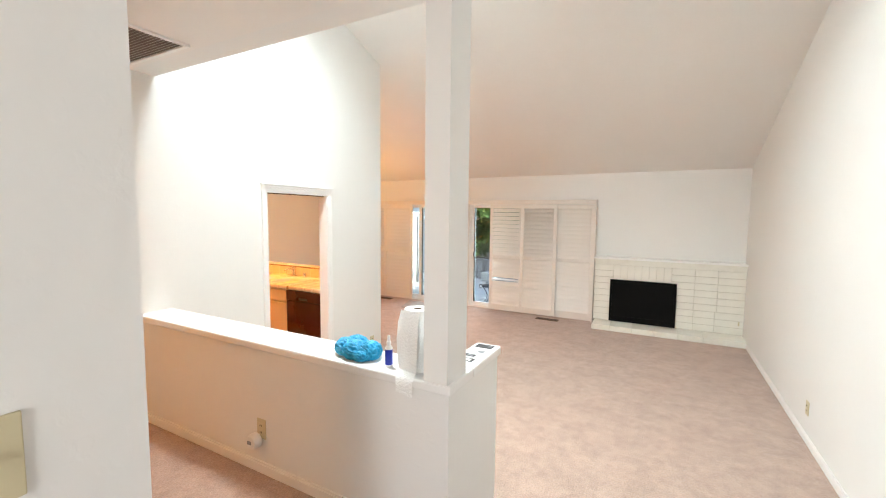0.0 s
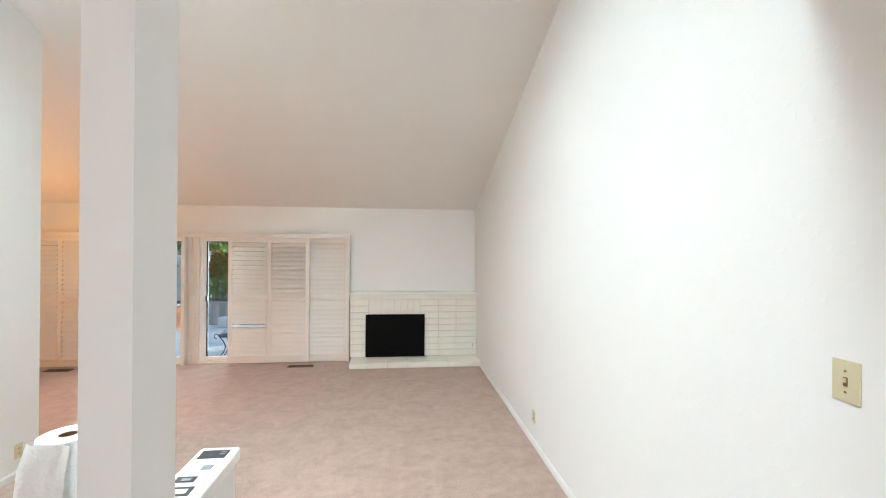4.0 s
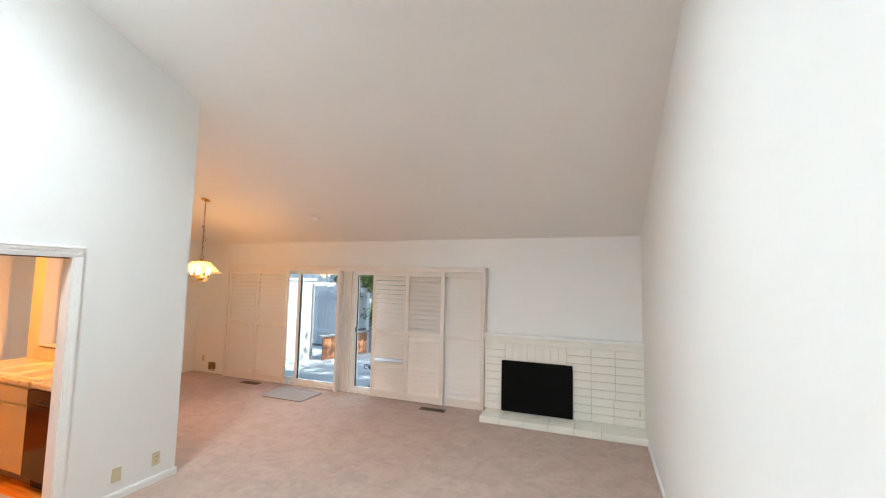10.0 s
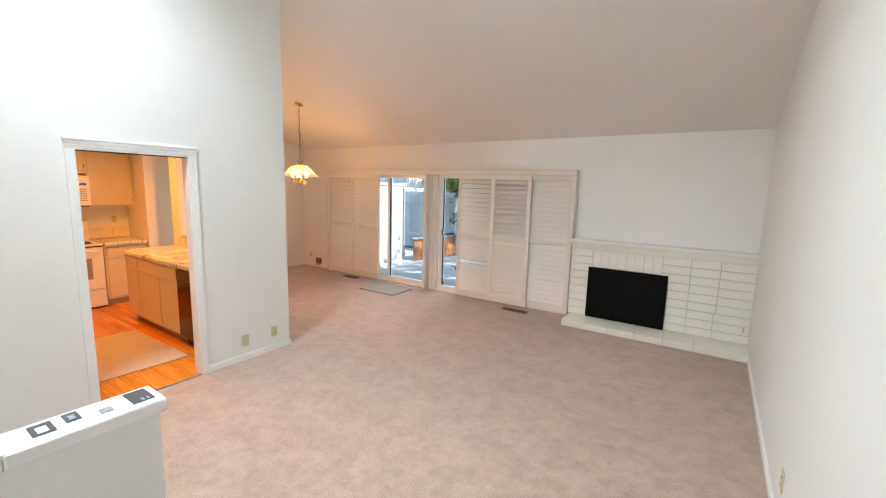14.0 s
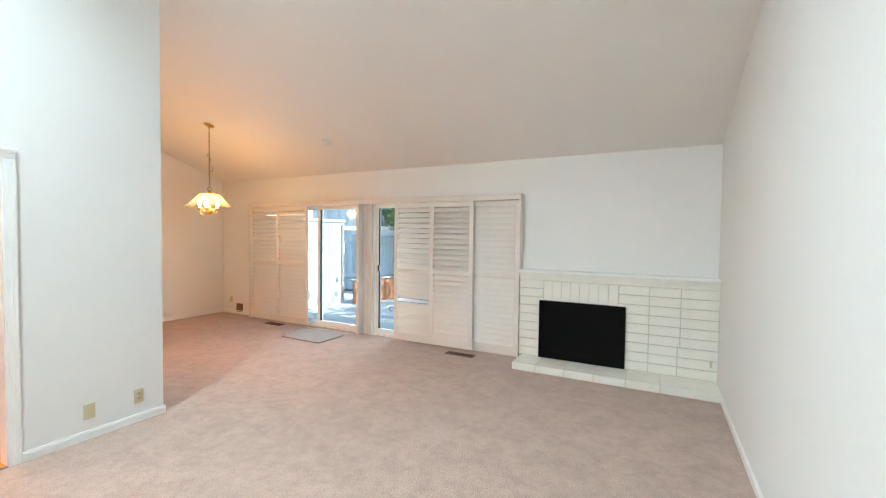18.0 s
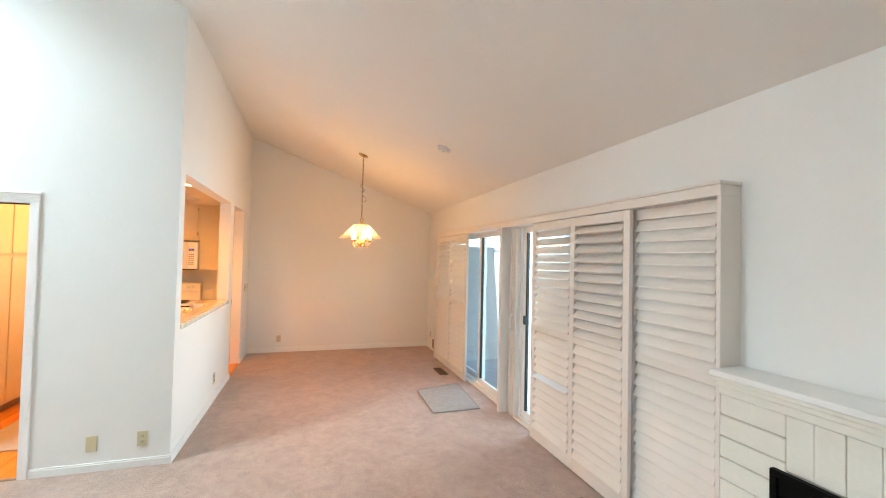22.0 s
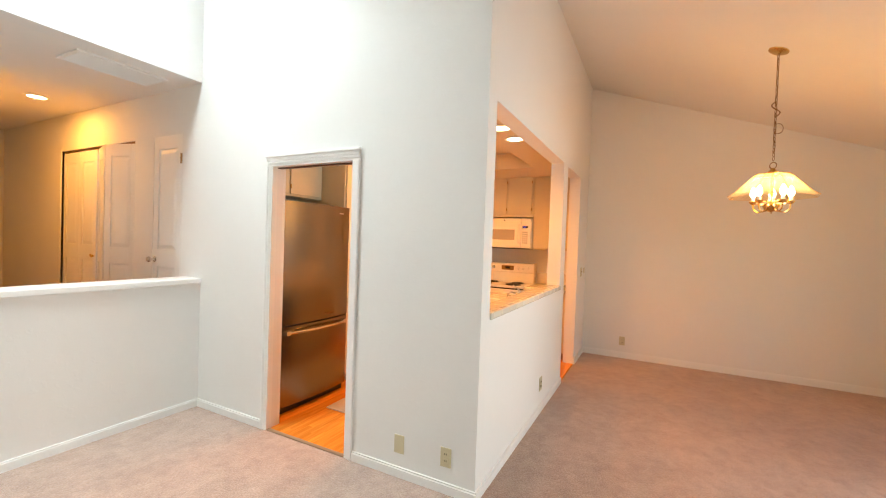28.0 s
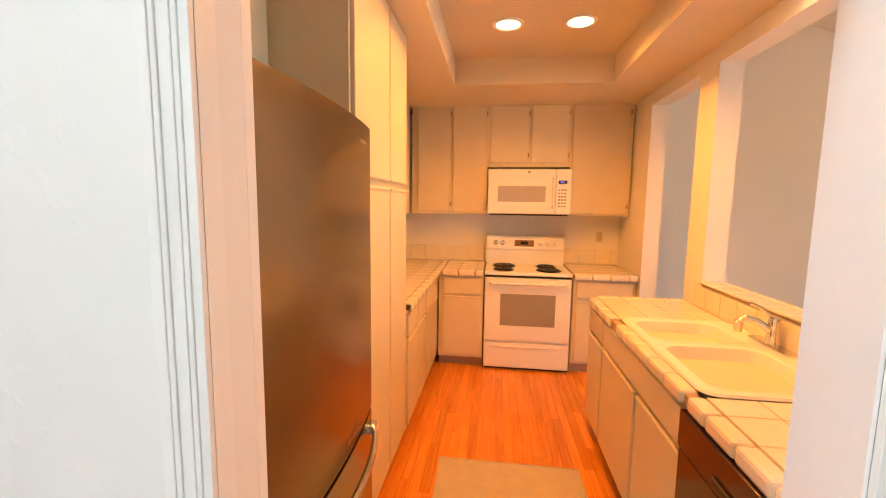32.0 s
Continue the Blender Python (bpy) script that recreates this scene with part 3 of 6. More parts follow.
left_door = patio_door(-5.62, -3.2, -4.18, -3.215, "white vinyl sliding patio door, glass clear")
right_door = patio_door(-2.99, -0.62, -2.96, -1.78, "white vinyl sliding patio door with a pull handle")
for door, hx, hy, hz0, hz1 in ((right_door, -3.046, 7.868, 0.915, 1.08), (left_door, -3.262, 7.940, 0.935, 1.075)):
    bm = bmesh.new()
    tube(bm, [(hx, hy, hz0), (hx, hy - 0.026, hz0 + 0.008), (hx, hy - 0.036, hz0 + 0.03), (hx, hy - 0.036, hz1 - 0.03), (hx, hy - 0.026, hz1 - 0.008), (hx, hy, hz1)], 0.0085, 8)
    part("handle", bm, WHITEPLASTIC, door, "white pull handle", smooth=True)
part("latch", bx(-2.9, -2.872, 7.915, 7.942, 1.0, 1.09, bevel=0.004), BLACK, right_door, "black latch")

# ---- fireplace ----
fire = thing("fireplace", (0.49, 7.75, 0), "white-painted brick fireplace with a raised hearth", "fireplace")
FX0, FX1, FY = -0.572, XE, 7.752
part("backing", bx(FX0 + 0.004, FX1, FY + 0.012, YN, 0.0, 1.03), MORTAR, fire)
part("mantel_shelf", bx(FX0 - 0.008, FX1, 7.688, YN, 1.122, 1.153, bevel=0.006), TRIM, fire, "white painted mantel shelf")
for y, z0, z1 in ((7.704, 1.100, 1.122), (7.722, 1.072, 1.100), (7.740, 1.03, 1.072)):
    part("mantel_moulding", bx(FX0 - 0.002 + (y - 7.704) * 0.2, FX1, y, YN, z0, z1, bevel=0.004), BRICK, fire)
OPEN = (-0.316, 0.652, 0.088, 0.785)
rng = random.Random(4)
cache = {}


def brick(parent, x0, x1, y0, y1, z0, z1, material_, name="brick", bevel=0.006):
    """One rounded piece; equal sizes share a mesh."""
    size = tuple(round(v, 3) for v in (x1 - x0, y1 - y0, z1 - z0))
    key = (size, material_.name, name)
    if key not in cache:
        cache[key] = mesh_of(name, bx(-size[0] / 2, size[0] / 2, -size[1] / 2, size[1] / 2, -size[2] / 2, size[2] / 2, bevel=min(bevel, min(size) * 0.3)), material_)
    ob = new(name, cache[key])
    ob.location = ((x0 + x1) / 2, (y0 + y1) / 2, (z0 + z1) / 2)
    ob.parent = parent
    ob.matrix_parent_inverse = parent.matrix_basis.inverted()
    return ob


row = (1.03 - 0.085) / 9
for r in range(9):
    z0 = 0.085 + r * row
    for a, b in ((FX0, -0.32 if z0 < 0.70 else -0.27), (0.656 if z0 < 0.70 else 0.575, 0.888), (0.888, 1.187 if r > 2 else 1.165), (1.187 if r > 2 else 1.165, FX1)):
        j = rng.uniform(-0.003, 0.003)
        brick(fire, a + 0.0015, b - 0.0015, FY + j, FY + 0.1, z0 + 0.0024, z0 + row - 0.0024, BRICK, bevel=0.0055)
for i in range(8):
    a = -0.27 + i * 0.1056
    j = rng.uniform(-0.003, 0.003)
    brick(fire, a + 0.001, a + 0.1046, FY + j, FY + 0.1, 0.79, 1.027, BRICK, bevel=0.004)
hearth_x = [-0.54, -0.264, 0.057, 0.372, 0.689, 1.009, XE]
part("hearth_bed", bx(-0.53, FX1, 7.378, 7.77, 0.0, 0.076), MORTAR, fire)
for a, b in zip(hearth_x, hearth_x[1:]):
    brick(fire, a + 0.001, b - 0.001, 7.37, 7.47, 0.0, 0.085, BRICK, "hearth_brick", 0.010)
    brick(fire, a + 0.001, b - 0.001, 7.472, 7.77, 0.0, 0.083, BRICK, "hearth_brick", 0.006)
screen = thing("fireplace_screen", (0.168, 7.74, 0.088), "black glass screen panel standing before the firebox", "fire screen")
sx0, sx1, sz0, sz1 = OPEN
part("glass_panel", bx(sx0 + 0.03, sx1 - 0.03, 7.738, 7.75, sz0 + 0.09, sz1 - 0.03), SCREEN, screen)
for b in ((sx0, sx1, sz1 - 0.03, sz1), (sx0, sx1, sz0, sz0 + 0.025), (sx0, sx0 + 0.03, sz0 + 0.025, sz1 - 0.03), (sx1 - 0.03, sx1, sz0 + 0.025, sz1 - 0.03)):
    part("frame", bx(b[0], b[1], 7.722, 7.752, b[2], b[3], bevel=0.003), SCREEN, screen)
part("lower_band", bx(sx0 + 0.03, sx1 - 0.03, 7.735, 7.75, sz0 + 0.025, sz0 + 0.09), SCREEN, screen)


# ---- floor registers, mats, plates ----
def register(x0, x1, y0, y1):
    r = thing("floor_register", ((x0 + x1) / 2, (y0 + y1) / 2, 0), "brown metal floor register set in the carpet", "vent", "floor registers")
    part("well", bx(x0 + 0.012, x1 - 0.012, y0 + 0.012, y1 - 0.012, 0.001, 0.003), DARK, r)
    for b in ((x0, x1, y0, y0 + 0.014), (x0, x1, y1 - 0.014, y1), (x0, x0 + 0.014, y0 + 0.014, y1 - 0.014), (x1 - 0.014, x1, y0 + 0.014, y1 - 0.014)):
        part("frame", bx(b[0], b[1], b[2], b[3], 0.0, 0.009, bevel=0.002), BROWNMETAL, r)
    n = 14
    for i in range(n):
        a = x0 + 0.014 + (i + 0.5) * (x1 - x0 - 0.028) / n
        part("vane", bx(a - 0.003, a + 0.003, y0 + 0.014, y1 - 0.014, 0.002, 0.008), BROWNMETAL, r)


register(-1.51, -1.115, 7.53, 7.65)
register(-5.05, -4.68, 7.57, 7.70)
wall_vent = thing("wall_register", (-6.17, YN, 0.1), "brown metal register low on the wall", "vent")
part("frame", bx(-6.26, -6.08, YN - 0.012, YN, 0.03, 0.205, bevel=0.003), BROWNMETAL, wall_vent)
for i in range(6):
    part("louvre", bx(-6.245, -6.095, YN - 0.018, YN - 0.012, 0.045 + i * 0.025, 0.058 + i * 0.025), BRONZE, wall_vent)


def mat_rug(name, corners, z, thick, material_, label):
    bm = bmesh.new()
    low = [bm.verts.new((x, y, z)) for x, y in corners]
    top = [bm.verts.new((x, y, z + thick)) for x, y in corners]
    bm.faces.new(low)
    bm.faces.new(top)
    for i in range(4):
        bm.faces.new((low[i], low[(i + 1) % 4], top[(i + 1) % 4], top[i]))
    bmesh.ops.bevel(bm, geom=list(bm.edges), offset=thick * 0.3, segments=1, affect="EDGES")
    m = thing(name, (*corners[0], z), label, "mat")
    part("pad", bm, material_, m)
    bm = bmesh.new()
    for i in range(4):
        a, b = Vector((*corners[i], z + thick)), Vector((*corners[(i + 1) % 4], z + thick))
        tube(bm, [a, b], thick * 0.45, 6)
    part("binding", bm, material_, m)


mat_rug("door_mat", ((-4.06, 7.08), (-3.29, 7.075), (-3.30, 7.615), (-4.25, 7.68)), 0.0, 0.010, GREYMAT, "thin grey woven mat before the patio door")
mat_rug("kitchen_mat", ((-4.62, 3.08), (-3.34, 3.12), (-3.34, 3.90), (-4.62, 3.88)), 0.006, 0.008, CREAMMAT, "flat cream woven mat on the kitchen floor")


def wall_plate(x, y, z, face, kind, label, w=0.07, h=0.115):
    """A cover plate on a wall; face: 'x+', 'x-', 'y+', 'y-' is the way it looks."""
    p = thing({"switch": "light_switch", "outlet": "power_outlet", "blank": "blank_plate"}[kind], (x, y, z), label, "switch" if kind == "switch" else "outlet", "wall plates")
    turn = {"x+": 90, "x-": -90, "y-": 0, "y+": 180}[face]
    m = pose(x, y, z, 0, 0, turn)
    def piece(name, b, material_):
        bm = bmesh.new()
        box(bm, *b, bevel=0.002, m=m)
        part(name, bm, material_, p)
    piece("plate", (-w / 2, w / 2, -0.006, 0, -h / 2, h / 2), IVORY)
    if kind == "switch":
        for k in range(round(w / 0.07)):
            o = (k - (round(w / 0.07) - 1) / 2) * 0.046
            piece("toggle_slot", (o - 0.006, o + 0.006, -0.0075, -0.006, -0.013, 0.013), BRONZE)
            piece("toggle", (o - 0.0045, o + 0.0045, -0.018, -0.0075, -0.002, 0.011), IVORY)
            for dz in (-0.03, 0.03):
                piece("screw", (o - 0.003, o + 0.003, -0.0075, -0.006, dz - 0.003, dz + 0.003), BRASS)
    elif kind == "outlet":
        for dz in (-0.02, 0.02):
            piece("socket", (-0.016, 0.016, -0.008, -0.006, dz - 0.014, dz + 0.014), IVORY)
            for dx in (-0.006, 0.006):
                piece("slot", (dx - 0.0015, dx + 0.0015, -0.0088, -0.008, dz - 0.004, dz + 0.006), DARK)
    return p


wall_plate(XE, 1.962, 1.488, "x-", "switch", "ivory plastic toggle switch on the tall wall", 0.075, 0.12)
wall_plate(XE, 4.72, 0.272, "x-", "outlet", "ivory power outlet low on the tall wall")
wall_plate(XK, 4.22, 0.207, "x+", "blank", "ivory blank plate low on the wall", 0.072, 0.115)
wall_plate(XK, 4.55, 0.213, "x+", "outlet", "ivory power outlet low on the wall")
wall_plate(-4.28, YK, 0.255, "y+", "outlet", "ivory power outlet under the pass-through")
wall_plate(XW, 5.25, 0.23, "x+", "outlet", "ivory power outlet above the baseboard")
wall_plate(-6.42, YN, 0.265, "y-", "outlet", "ivory power outlet in the dining corner")
wall_plate(-6.28, YK, 1.15, "y+", "switch", "ivory toggle switch beside the kitchen doorway")
wall_plate(-6.52, YK, 1.16, "y+", "blank", "small ivory plate beside the kitchen doorway", 0.05, 0.07)
wall_plate(-0.36, 0.585, 1.49, "x+", "switch", "ivory double switch plate in the entry", 0.12, 0.12)
wall_plate(-1.55, 1.935, 0.60, "y-", "outlet", "ivory power outlet on the low wall")
wall_plate(1.47, FY, 0.26, "y-", "blank", "small ivory plate beside the hearth", 0.02, 0.06)
plug = thing("plug_in_freshener", (-1.58, 1.92, 0.54), "white plug-in air freshener in the outlet", "air freshener")
bm = bmesh.new()
lathe(bm, [(0.024, 0), (0.042, 0.008), (0.045, 0.036), (0.035, 0.054), (0.012, 0.058)], (-1.575, 1.929, 0.535), 18, "y")
for v in bm.verts:
    v.co.y = 1.929 - (v.co.y - 1.929)
part("body", bm, WHITEPLASTIC, plug, smooth=True)
part("wick_window", bx(-1.590, -1.562, 1.866, 1.872, 0.530, 0.548), GREYINK, plug)

# ---- smoke detector ----
det = thing("smoke_detector", (-3.13, 7.06, 2.83), "round white smoke detector on the sloping ceiling", "smoke detector")
tilt = Matrix.Translation((-3.16, 7.08, 2.553 + SKY_SLOPE * (7.92 - 7.08))) @ Matrix.Rotation(-math.atan(SKY_SLOPE), 4, "X")
for name, rings, mt in (("base", [(0.075, 0), (0.075, -0.012), (0.068, -0.016)], WHITEPLASTIC), ("cover", [(0.066, -0.016), (0.06, -0.034), (0.04, -0.042), (0.01, -0.044)], WHITEPLASTIC)):
    bm = bmesh.new()
    lathe(bm, rings, steps=28)
    bm.transform(tilt)
    part(name, bm, mt, det, smooth=True)
bm = bmesh.new()
box(bm, 0.02, 0.034, -0.005, 0.005, -0.044, -0.038, m=tilt)
part("test_button", bm, GREYINK, det)

# ---- chandelier ----
CX, CY = -4.74, 6.405
ctop = 2.553 + SKY_SLOPE * (7.92 - CY)
ch = thing("chandelier", (CX, CY, ctop), "lit brass chandelier with a flared glass shade, hung by a chain", "chandelier")
bm = bmesh.new()
lathe(bm, [(0.07, 0), (0.068, -0.008), (0.045, -0.02), (0.012, -0.028)], steps=24)
bm.transform(Matrix.Translation((CX, CY, ctop)) @ Matrix.Rotation(-math.atan(SKY_SLOPE), 4, "X"))
part("canopy", bm, BRASS, ch, smooth=True)


def link_points(z, half, turn, r=0.0085):
    pts = []
    for k in range(14):
        a = 2 * math.pi * k / 14
        u, w = r * math.cos(a), half * math.sin(a)
        pts.append((CX + u * math.cos(turn), CY + u * math.sin(turn), z + w))
    return pts


z, i = ctop - 0.045, 0
while z > 2.235:
    bm = bmesh.new()
    tube(bm, link_points(z, 0.018, 0.6 + (i % 2) * math.pi / 2), 0.0023, 6, True)
    part("chain_link", bm, BRONZE, ch, smooth=True)
    z -= 0.031
    i += 1
bm = bmesh.new()
tube(bm, [(CX + 0.006 * math.sin(k * 1.1) + 0.004, CY + 0.006 * math.cos(k * 1.3), ctop - 0.03 - k * 0.03) for k in range(27)], 0.0028, 6)
part("cord", bm, BRONZE, ch, smooth=True)
bm = bmesh.new()
tube(bm, [(CX, CY + 0.028 * math.sin(k / 12 * 2 * math.pi) , 2.63 + 0.06 * (k / 12 - 0.5) * 2) for k in range(13)], 0.004, 6)
part("swag_hook", bm, BRONZE, ch, smooth=True)
bm = bmesh.new()
tube(bm, [(CX + 0.0, CY + 0.022 + 0.03 * math.cos(2 * math.pi * k / 16), 2.475 + 0.04 * math.sin(2 * math.pi * k / 16)) for k in range(16)], 0.0025, 6, True)
part("cord_loop", bm, BRONZE, ch, smooth=True)
bm = bmesh.new()
tube(bm, [(CX + 0.026 * math.cos(2 * math.pi * k / 18) * 0.7, CY + 0.026 * math.cos(2 * math.pi * k / 18) * 0.7, 2.185 + 0.026 * math.sin(2 * math.pi * k / 18)) for k in range(18)], 0.0035, 6, True)
part("loop_ring", bm, BRONZE, ch, smooth=True)
bm = bmesh.new()
lathe(bm, [(0.008, 2.165), (0.02, 2.15), (0.045, 2.125), (0.06, 2.112), (0.05, 2.108)], (CX, CY, 0), 24)
part("cap", bm, BRASS, ch, smooth=True)
bm = bmesh.new()
lathe(bm, [(0.010, 2.11), (0.012, 1.99), (0.02, 1.97), (0.012, 1.95), (0.026, 1.90), (0.03, 1.865), (0.018, 1.84), (0.006, 1.825)], (CX, CY, 0), 20)
part("stem", bm, BRASS, ch, smooth=True)
bm = bmesh.new()
tube(bm, [(CX + 0.115 * math.cos(2 * math.pi * k / 28), CY + 0.115 * math.sin(2 * math.pi * k / 28), 1.888) for k in range(28)], 0.0045, 6, True)
part("gallery_ring", bm, BRASS, ch, smooth=True)
bm = bmesh.new()
lathe(bm, [(0.012, 1.885), (0.05, 1.878), (0.056, 1.862), (0.044, 1.838), (0.02, 1.822), (0.006, 1.815)], (CX, CY, 0), 24)
part("font", bm, BRASS, ch, smooth=True)
# shade: eight flared glass panels
for k in range(8):
    a0, a1 = math.pi / 4 * k + 0.2, math.pi / 4 * (k + 1) + 0.2
    bm = bmesh.new()
    grid = []
    for r, h in ((0.112, 2.115), (0.162, 2.066), (0.213, 2.012), (0.262, 1.962), (0.305, 1.936)):
        grid.append([bm.verts.new((CX + r * math.cos(a), CY + r * math.sin(a), h)) for a in (a0 + 0.01, a1 - 0.01)])
    inner = [[bm.verts.new(v.co + Vector((0, 0, -0.004))) for v in g] for g in grid]
    for g in (grid, inner):
        for p, q in zip(g, g[1:]):
            bm.faces.new((p[0], p[1], q[1], q[0]))
    for p, q, pi, qi in zip(grid, grid[1:], inner, inner[1:]):
        bm.faces.new((p[0], q[0], qi[0], pi[0]))
        bm.faces.new((p[1], pi[1], qi[1], q[1]))
    bm.faces.new((grid[-1][0], grid[-1][1], inner[-1][1], inner[-1][0]))
    bm.faces.new((grid[0][1], grid[0][0], inner[0][0], inner[0][1]))
    pane = part("shade_panel", bm, SHADEGLASS, ch)
    bm = bmesh.new()
    tube(bm, [(CX + r * math.cos(a0), CY + r * math.sin(a0), h) for r, h in ((0.112, 2.116), (0.162, 2.067), (0.213, 2.013), (0.262, 1.963), (0.305, 1.937))], 0.0022, 6)
    part("shade_rib", bm, BRASS, ch)
bm = bmesh.new()
tube(bm, [(CX + 0.111 * math.cos(2 * math.pi * k / 24), CY + 0.111 * math.sin(2 * math.pi * k / 24), 2.114) for k in range(24)], 0.004, 6, True)
part("crown_ring", bm, BRASS, ch, smooth=True)
for k in range(5):
    a = 2 * math.pi * k / 5 + 0.4
    c, s = math.cos(a), math.sin(a)
    at = lambda r, h: (CX + r * c, CY + r * s, h)
    bm = bmesh.new()
    tube(bm, [at(0.02, 1.865), at(0.05, 1.822), at(0.09, 1.815), at(0.12, 1.84), at(0.125, 1.883)], 0.0055, 8)
    arm = part("arm", bm, BRASS, ch, smooth=True)
    bm = bmesh.new()
    lathe(bm, [(0.008, 1.880), (0.020, 1.886), (0.029, 1.902), (0.030, 1.906), (0.012, 1.907)], at(0.125, 0), 16)
    part("bobeche", bm, BRASS, arm, smooth=True)
    bm = bmesh.new()
    lathe(bm, [(0.012, 1.906), (0.012, 1.938)], at(0.125, 0), 12)
    part("candle_sleeve", bm, WHITEPLASTIC, arm, smooth=True)
    bm = bmesh.new()
    lathe(bm, [(0.009, 1.939), (0.019, 1.955), (0.023, 1.972), (0.018, 1.996), (0.008, 2.018), (0.002, 2.024)], at(0.125, 0), 14)
    b = part("bulb", bm, BULB, arm, smooth=True)
    b.visible_shadow = False

# ---- kitchen doorway casing and pocket door ----
dc = thing("door_1", (XK, 3.4, 0), "white fluted casing round a pocket doorway, door slid away", "doorway", kind="structure")
def casing_strip(name, y0, y1, z0, z1, steps):
    """A moulded casing strip on the wall: flat beads rising in steps; steps of (share from, share to, depth)."""
    upright = z1 - z0 > y1 - y0
    for k, (lo_, hi_, deep) in enumerate(steps):
        if upright:
            b = (XK, XK + deep, y0 + lo_ * (y1 - y0), y0 + hi_ * (y1 - y0), z0, z1)
        else:
            b = (XK, XK + deep, y0, y1, z0 + lo_ * (z1 - z0), z0 + hi_ * (z1 - z0))
        part(name if k == 0 else "casing_bead", bx(*b, bevel=0.0012), TRIM, dc)


COLONIAL = ((0.0, 0.22, 0.010), (0.22, 0.34, 0.0125), (0.34, 0.62, 0.0145), (0.62, 0.74, 0.0175), (0.74, 1.0, 0.0195))
MIRRORED = tuple((1 - b, 1 - a, d) for a, b, d in COLONIAL)
casing_strip("casing", 2.952, 3.014, 0.0, 2.013, MIRRORED)
casing_strip("casing", 3.781, 3.843, 0.0, 2.013, COLONIAL)
casing_strip("head_casing", 2.952, 3.843, 2.013, 2.078, COLONIAL)
part("head_cap", bx(XK, XK + 0.024, 2.944, 3.851, 2.078, 2.099, bevel=0.004), TRIM, dc)
# jambs: two strips with the slot between them on the pocket side
for x0, x1 in ((-2.847, XK), (KX, -2.902)):
    part("jamb_strip", bx(x0, x1, 3.002, 3.0145, 0, 2.013), TRIM, dc)
part("pocket_slot", bx(-2.902, -2.847, 2.96, 2.972, 0, 2.013), DARK, dc)
part("door_edge", bx(-2.8995, -2.8545, 2.975, 3.011, 0.012, 2.005, bevel=0.002), TRIM, dc)
part("jamb", bx(KX + 0.002, XK, 3.776, 3.79, 0, 2.013), TRIM, dc)
part("head_track", bx(-2.882, -2.848, 3.014, 3.781, 2.005, 2.012), material("brown_track", (0.10, 0.05, 0.03), 0.5), dc)
part("edge_pull", bx(-2.8965, -2.8565, 3.008, 3.0135, 0.856, 0.921, bevel=0.001), material("dull_brass", (0.52, 0.34, 0.14), 0.5, 0.4, vary=0.08), dc, "brass edge pull")
part("threshold", bx(-2.83, -2.80, 3.014, 3.781, -0.002, 0.009, bevel=0.003), material("brown_threshold", (0.3, 0.2, 0.13), 0.5), dc)


# ---- pass-through sill and skylight ----
sill = thing("pass_through_sill", (-3.95, 4.65, 1.05), "cream tiled sill of the kitchen pass-through", "sill")
part("bed", bx(PASS[0], PASS[1], KY1 + 0.004, YK - 0.004, 1.05, 1.066), GROUT, sill)
x = PASS[0]
while x < PASS[1] - 0.02:
    e = min(x + 0.152, PASS[1])
    brick(sill, x + 0.002, e - 0.002, KY1 - 0.014, YK - 0.026, 1.066, 1.078, TILE, "tile", 0.003)
    brick(sill, x + 0.002, e - 0.002, YK - 0.024, YK + 0.016, 1.032, 1.079, TILE, "nosing_tile", 0.010)
    x += 0.152
sk = thing("window_skylight", (-1.85, 2.62, 4.6), "bright frosted skylight in the sloping ceiling", "skylight", kind="structure")
for x0, x1, y0, y1 in ((-2.49, -2.45, 2.21, 3.03), (-1.25, -1.21, 2.21, 3.03), (-2.45, -1.25, 2.21, 2.25), (-2.45, -1.25, 2.99, 3.03)):
    bm = bmesh.new()
    sloped(bm, x0, x1, y0, y1, thick=0.28, lift=0.201)
    part("frame", bm, TRIM, sk)
bm = bmesh.new()
sloped(bm, -2.45, -1.25, 2.25, 2.99, thick=0.225, lift=0.205)
part("lens", bm, FROSTED, sk)


# ---- recessed lights ----
def can_light(x, y, z, label):
    c = thing("recessed_light", (x, y, z), label, "ceiling light", "recessed lights")
    bm = bmesh.new()
    lathe(bm, [(0.098, 0.0), (0.097, -0.006), (0.078, -0.009), (0.072, -0.003)], (x, y, z), 28, close=False)
    part("trim_ring", bm, WHITEPLASTIC, c, smooth=True)
    bm = bmesh.new()
    lathe(bm, [(0.0725, -0.004), (0.06, -0.002), (0.03, -0.001), (0.001, -0.001)], (x, y, z), 24, close=False)
    b = part("lens", bm, CANGLOW, c, smooth=True)
    b.visible_shadow = False


for cx in (-3.85, -4.23):
    can_light(cx, 4.44, 2.44, "round recessed light above the sink, lit warm")
for cx, cy in ((-5.06, 3.414), (-5.06, 3.851), (-4.24, 3.40), (-4.24, 3.851)):
    can_light(cx, cy, 2.637, "round recessed ceiling light, lit warm")
can_light(-2.38, 0.15, HCEIL, "round recessed hall light, lit warm")

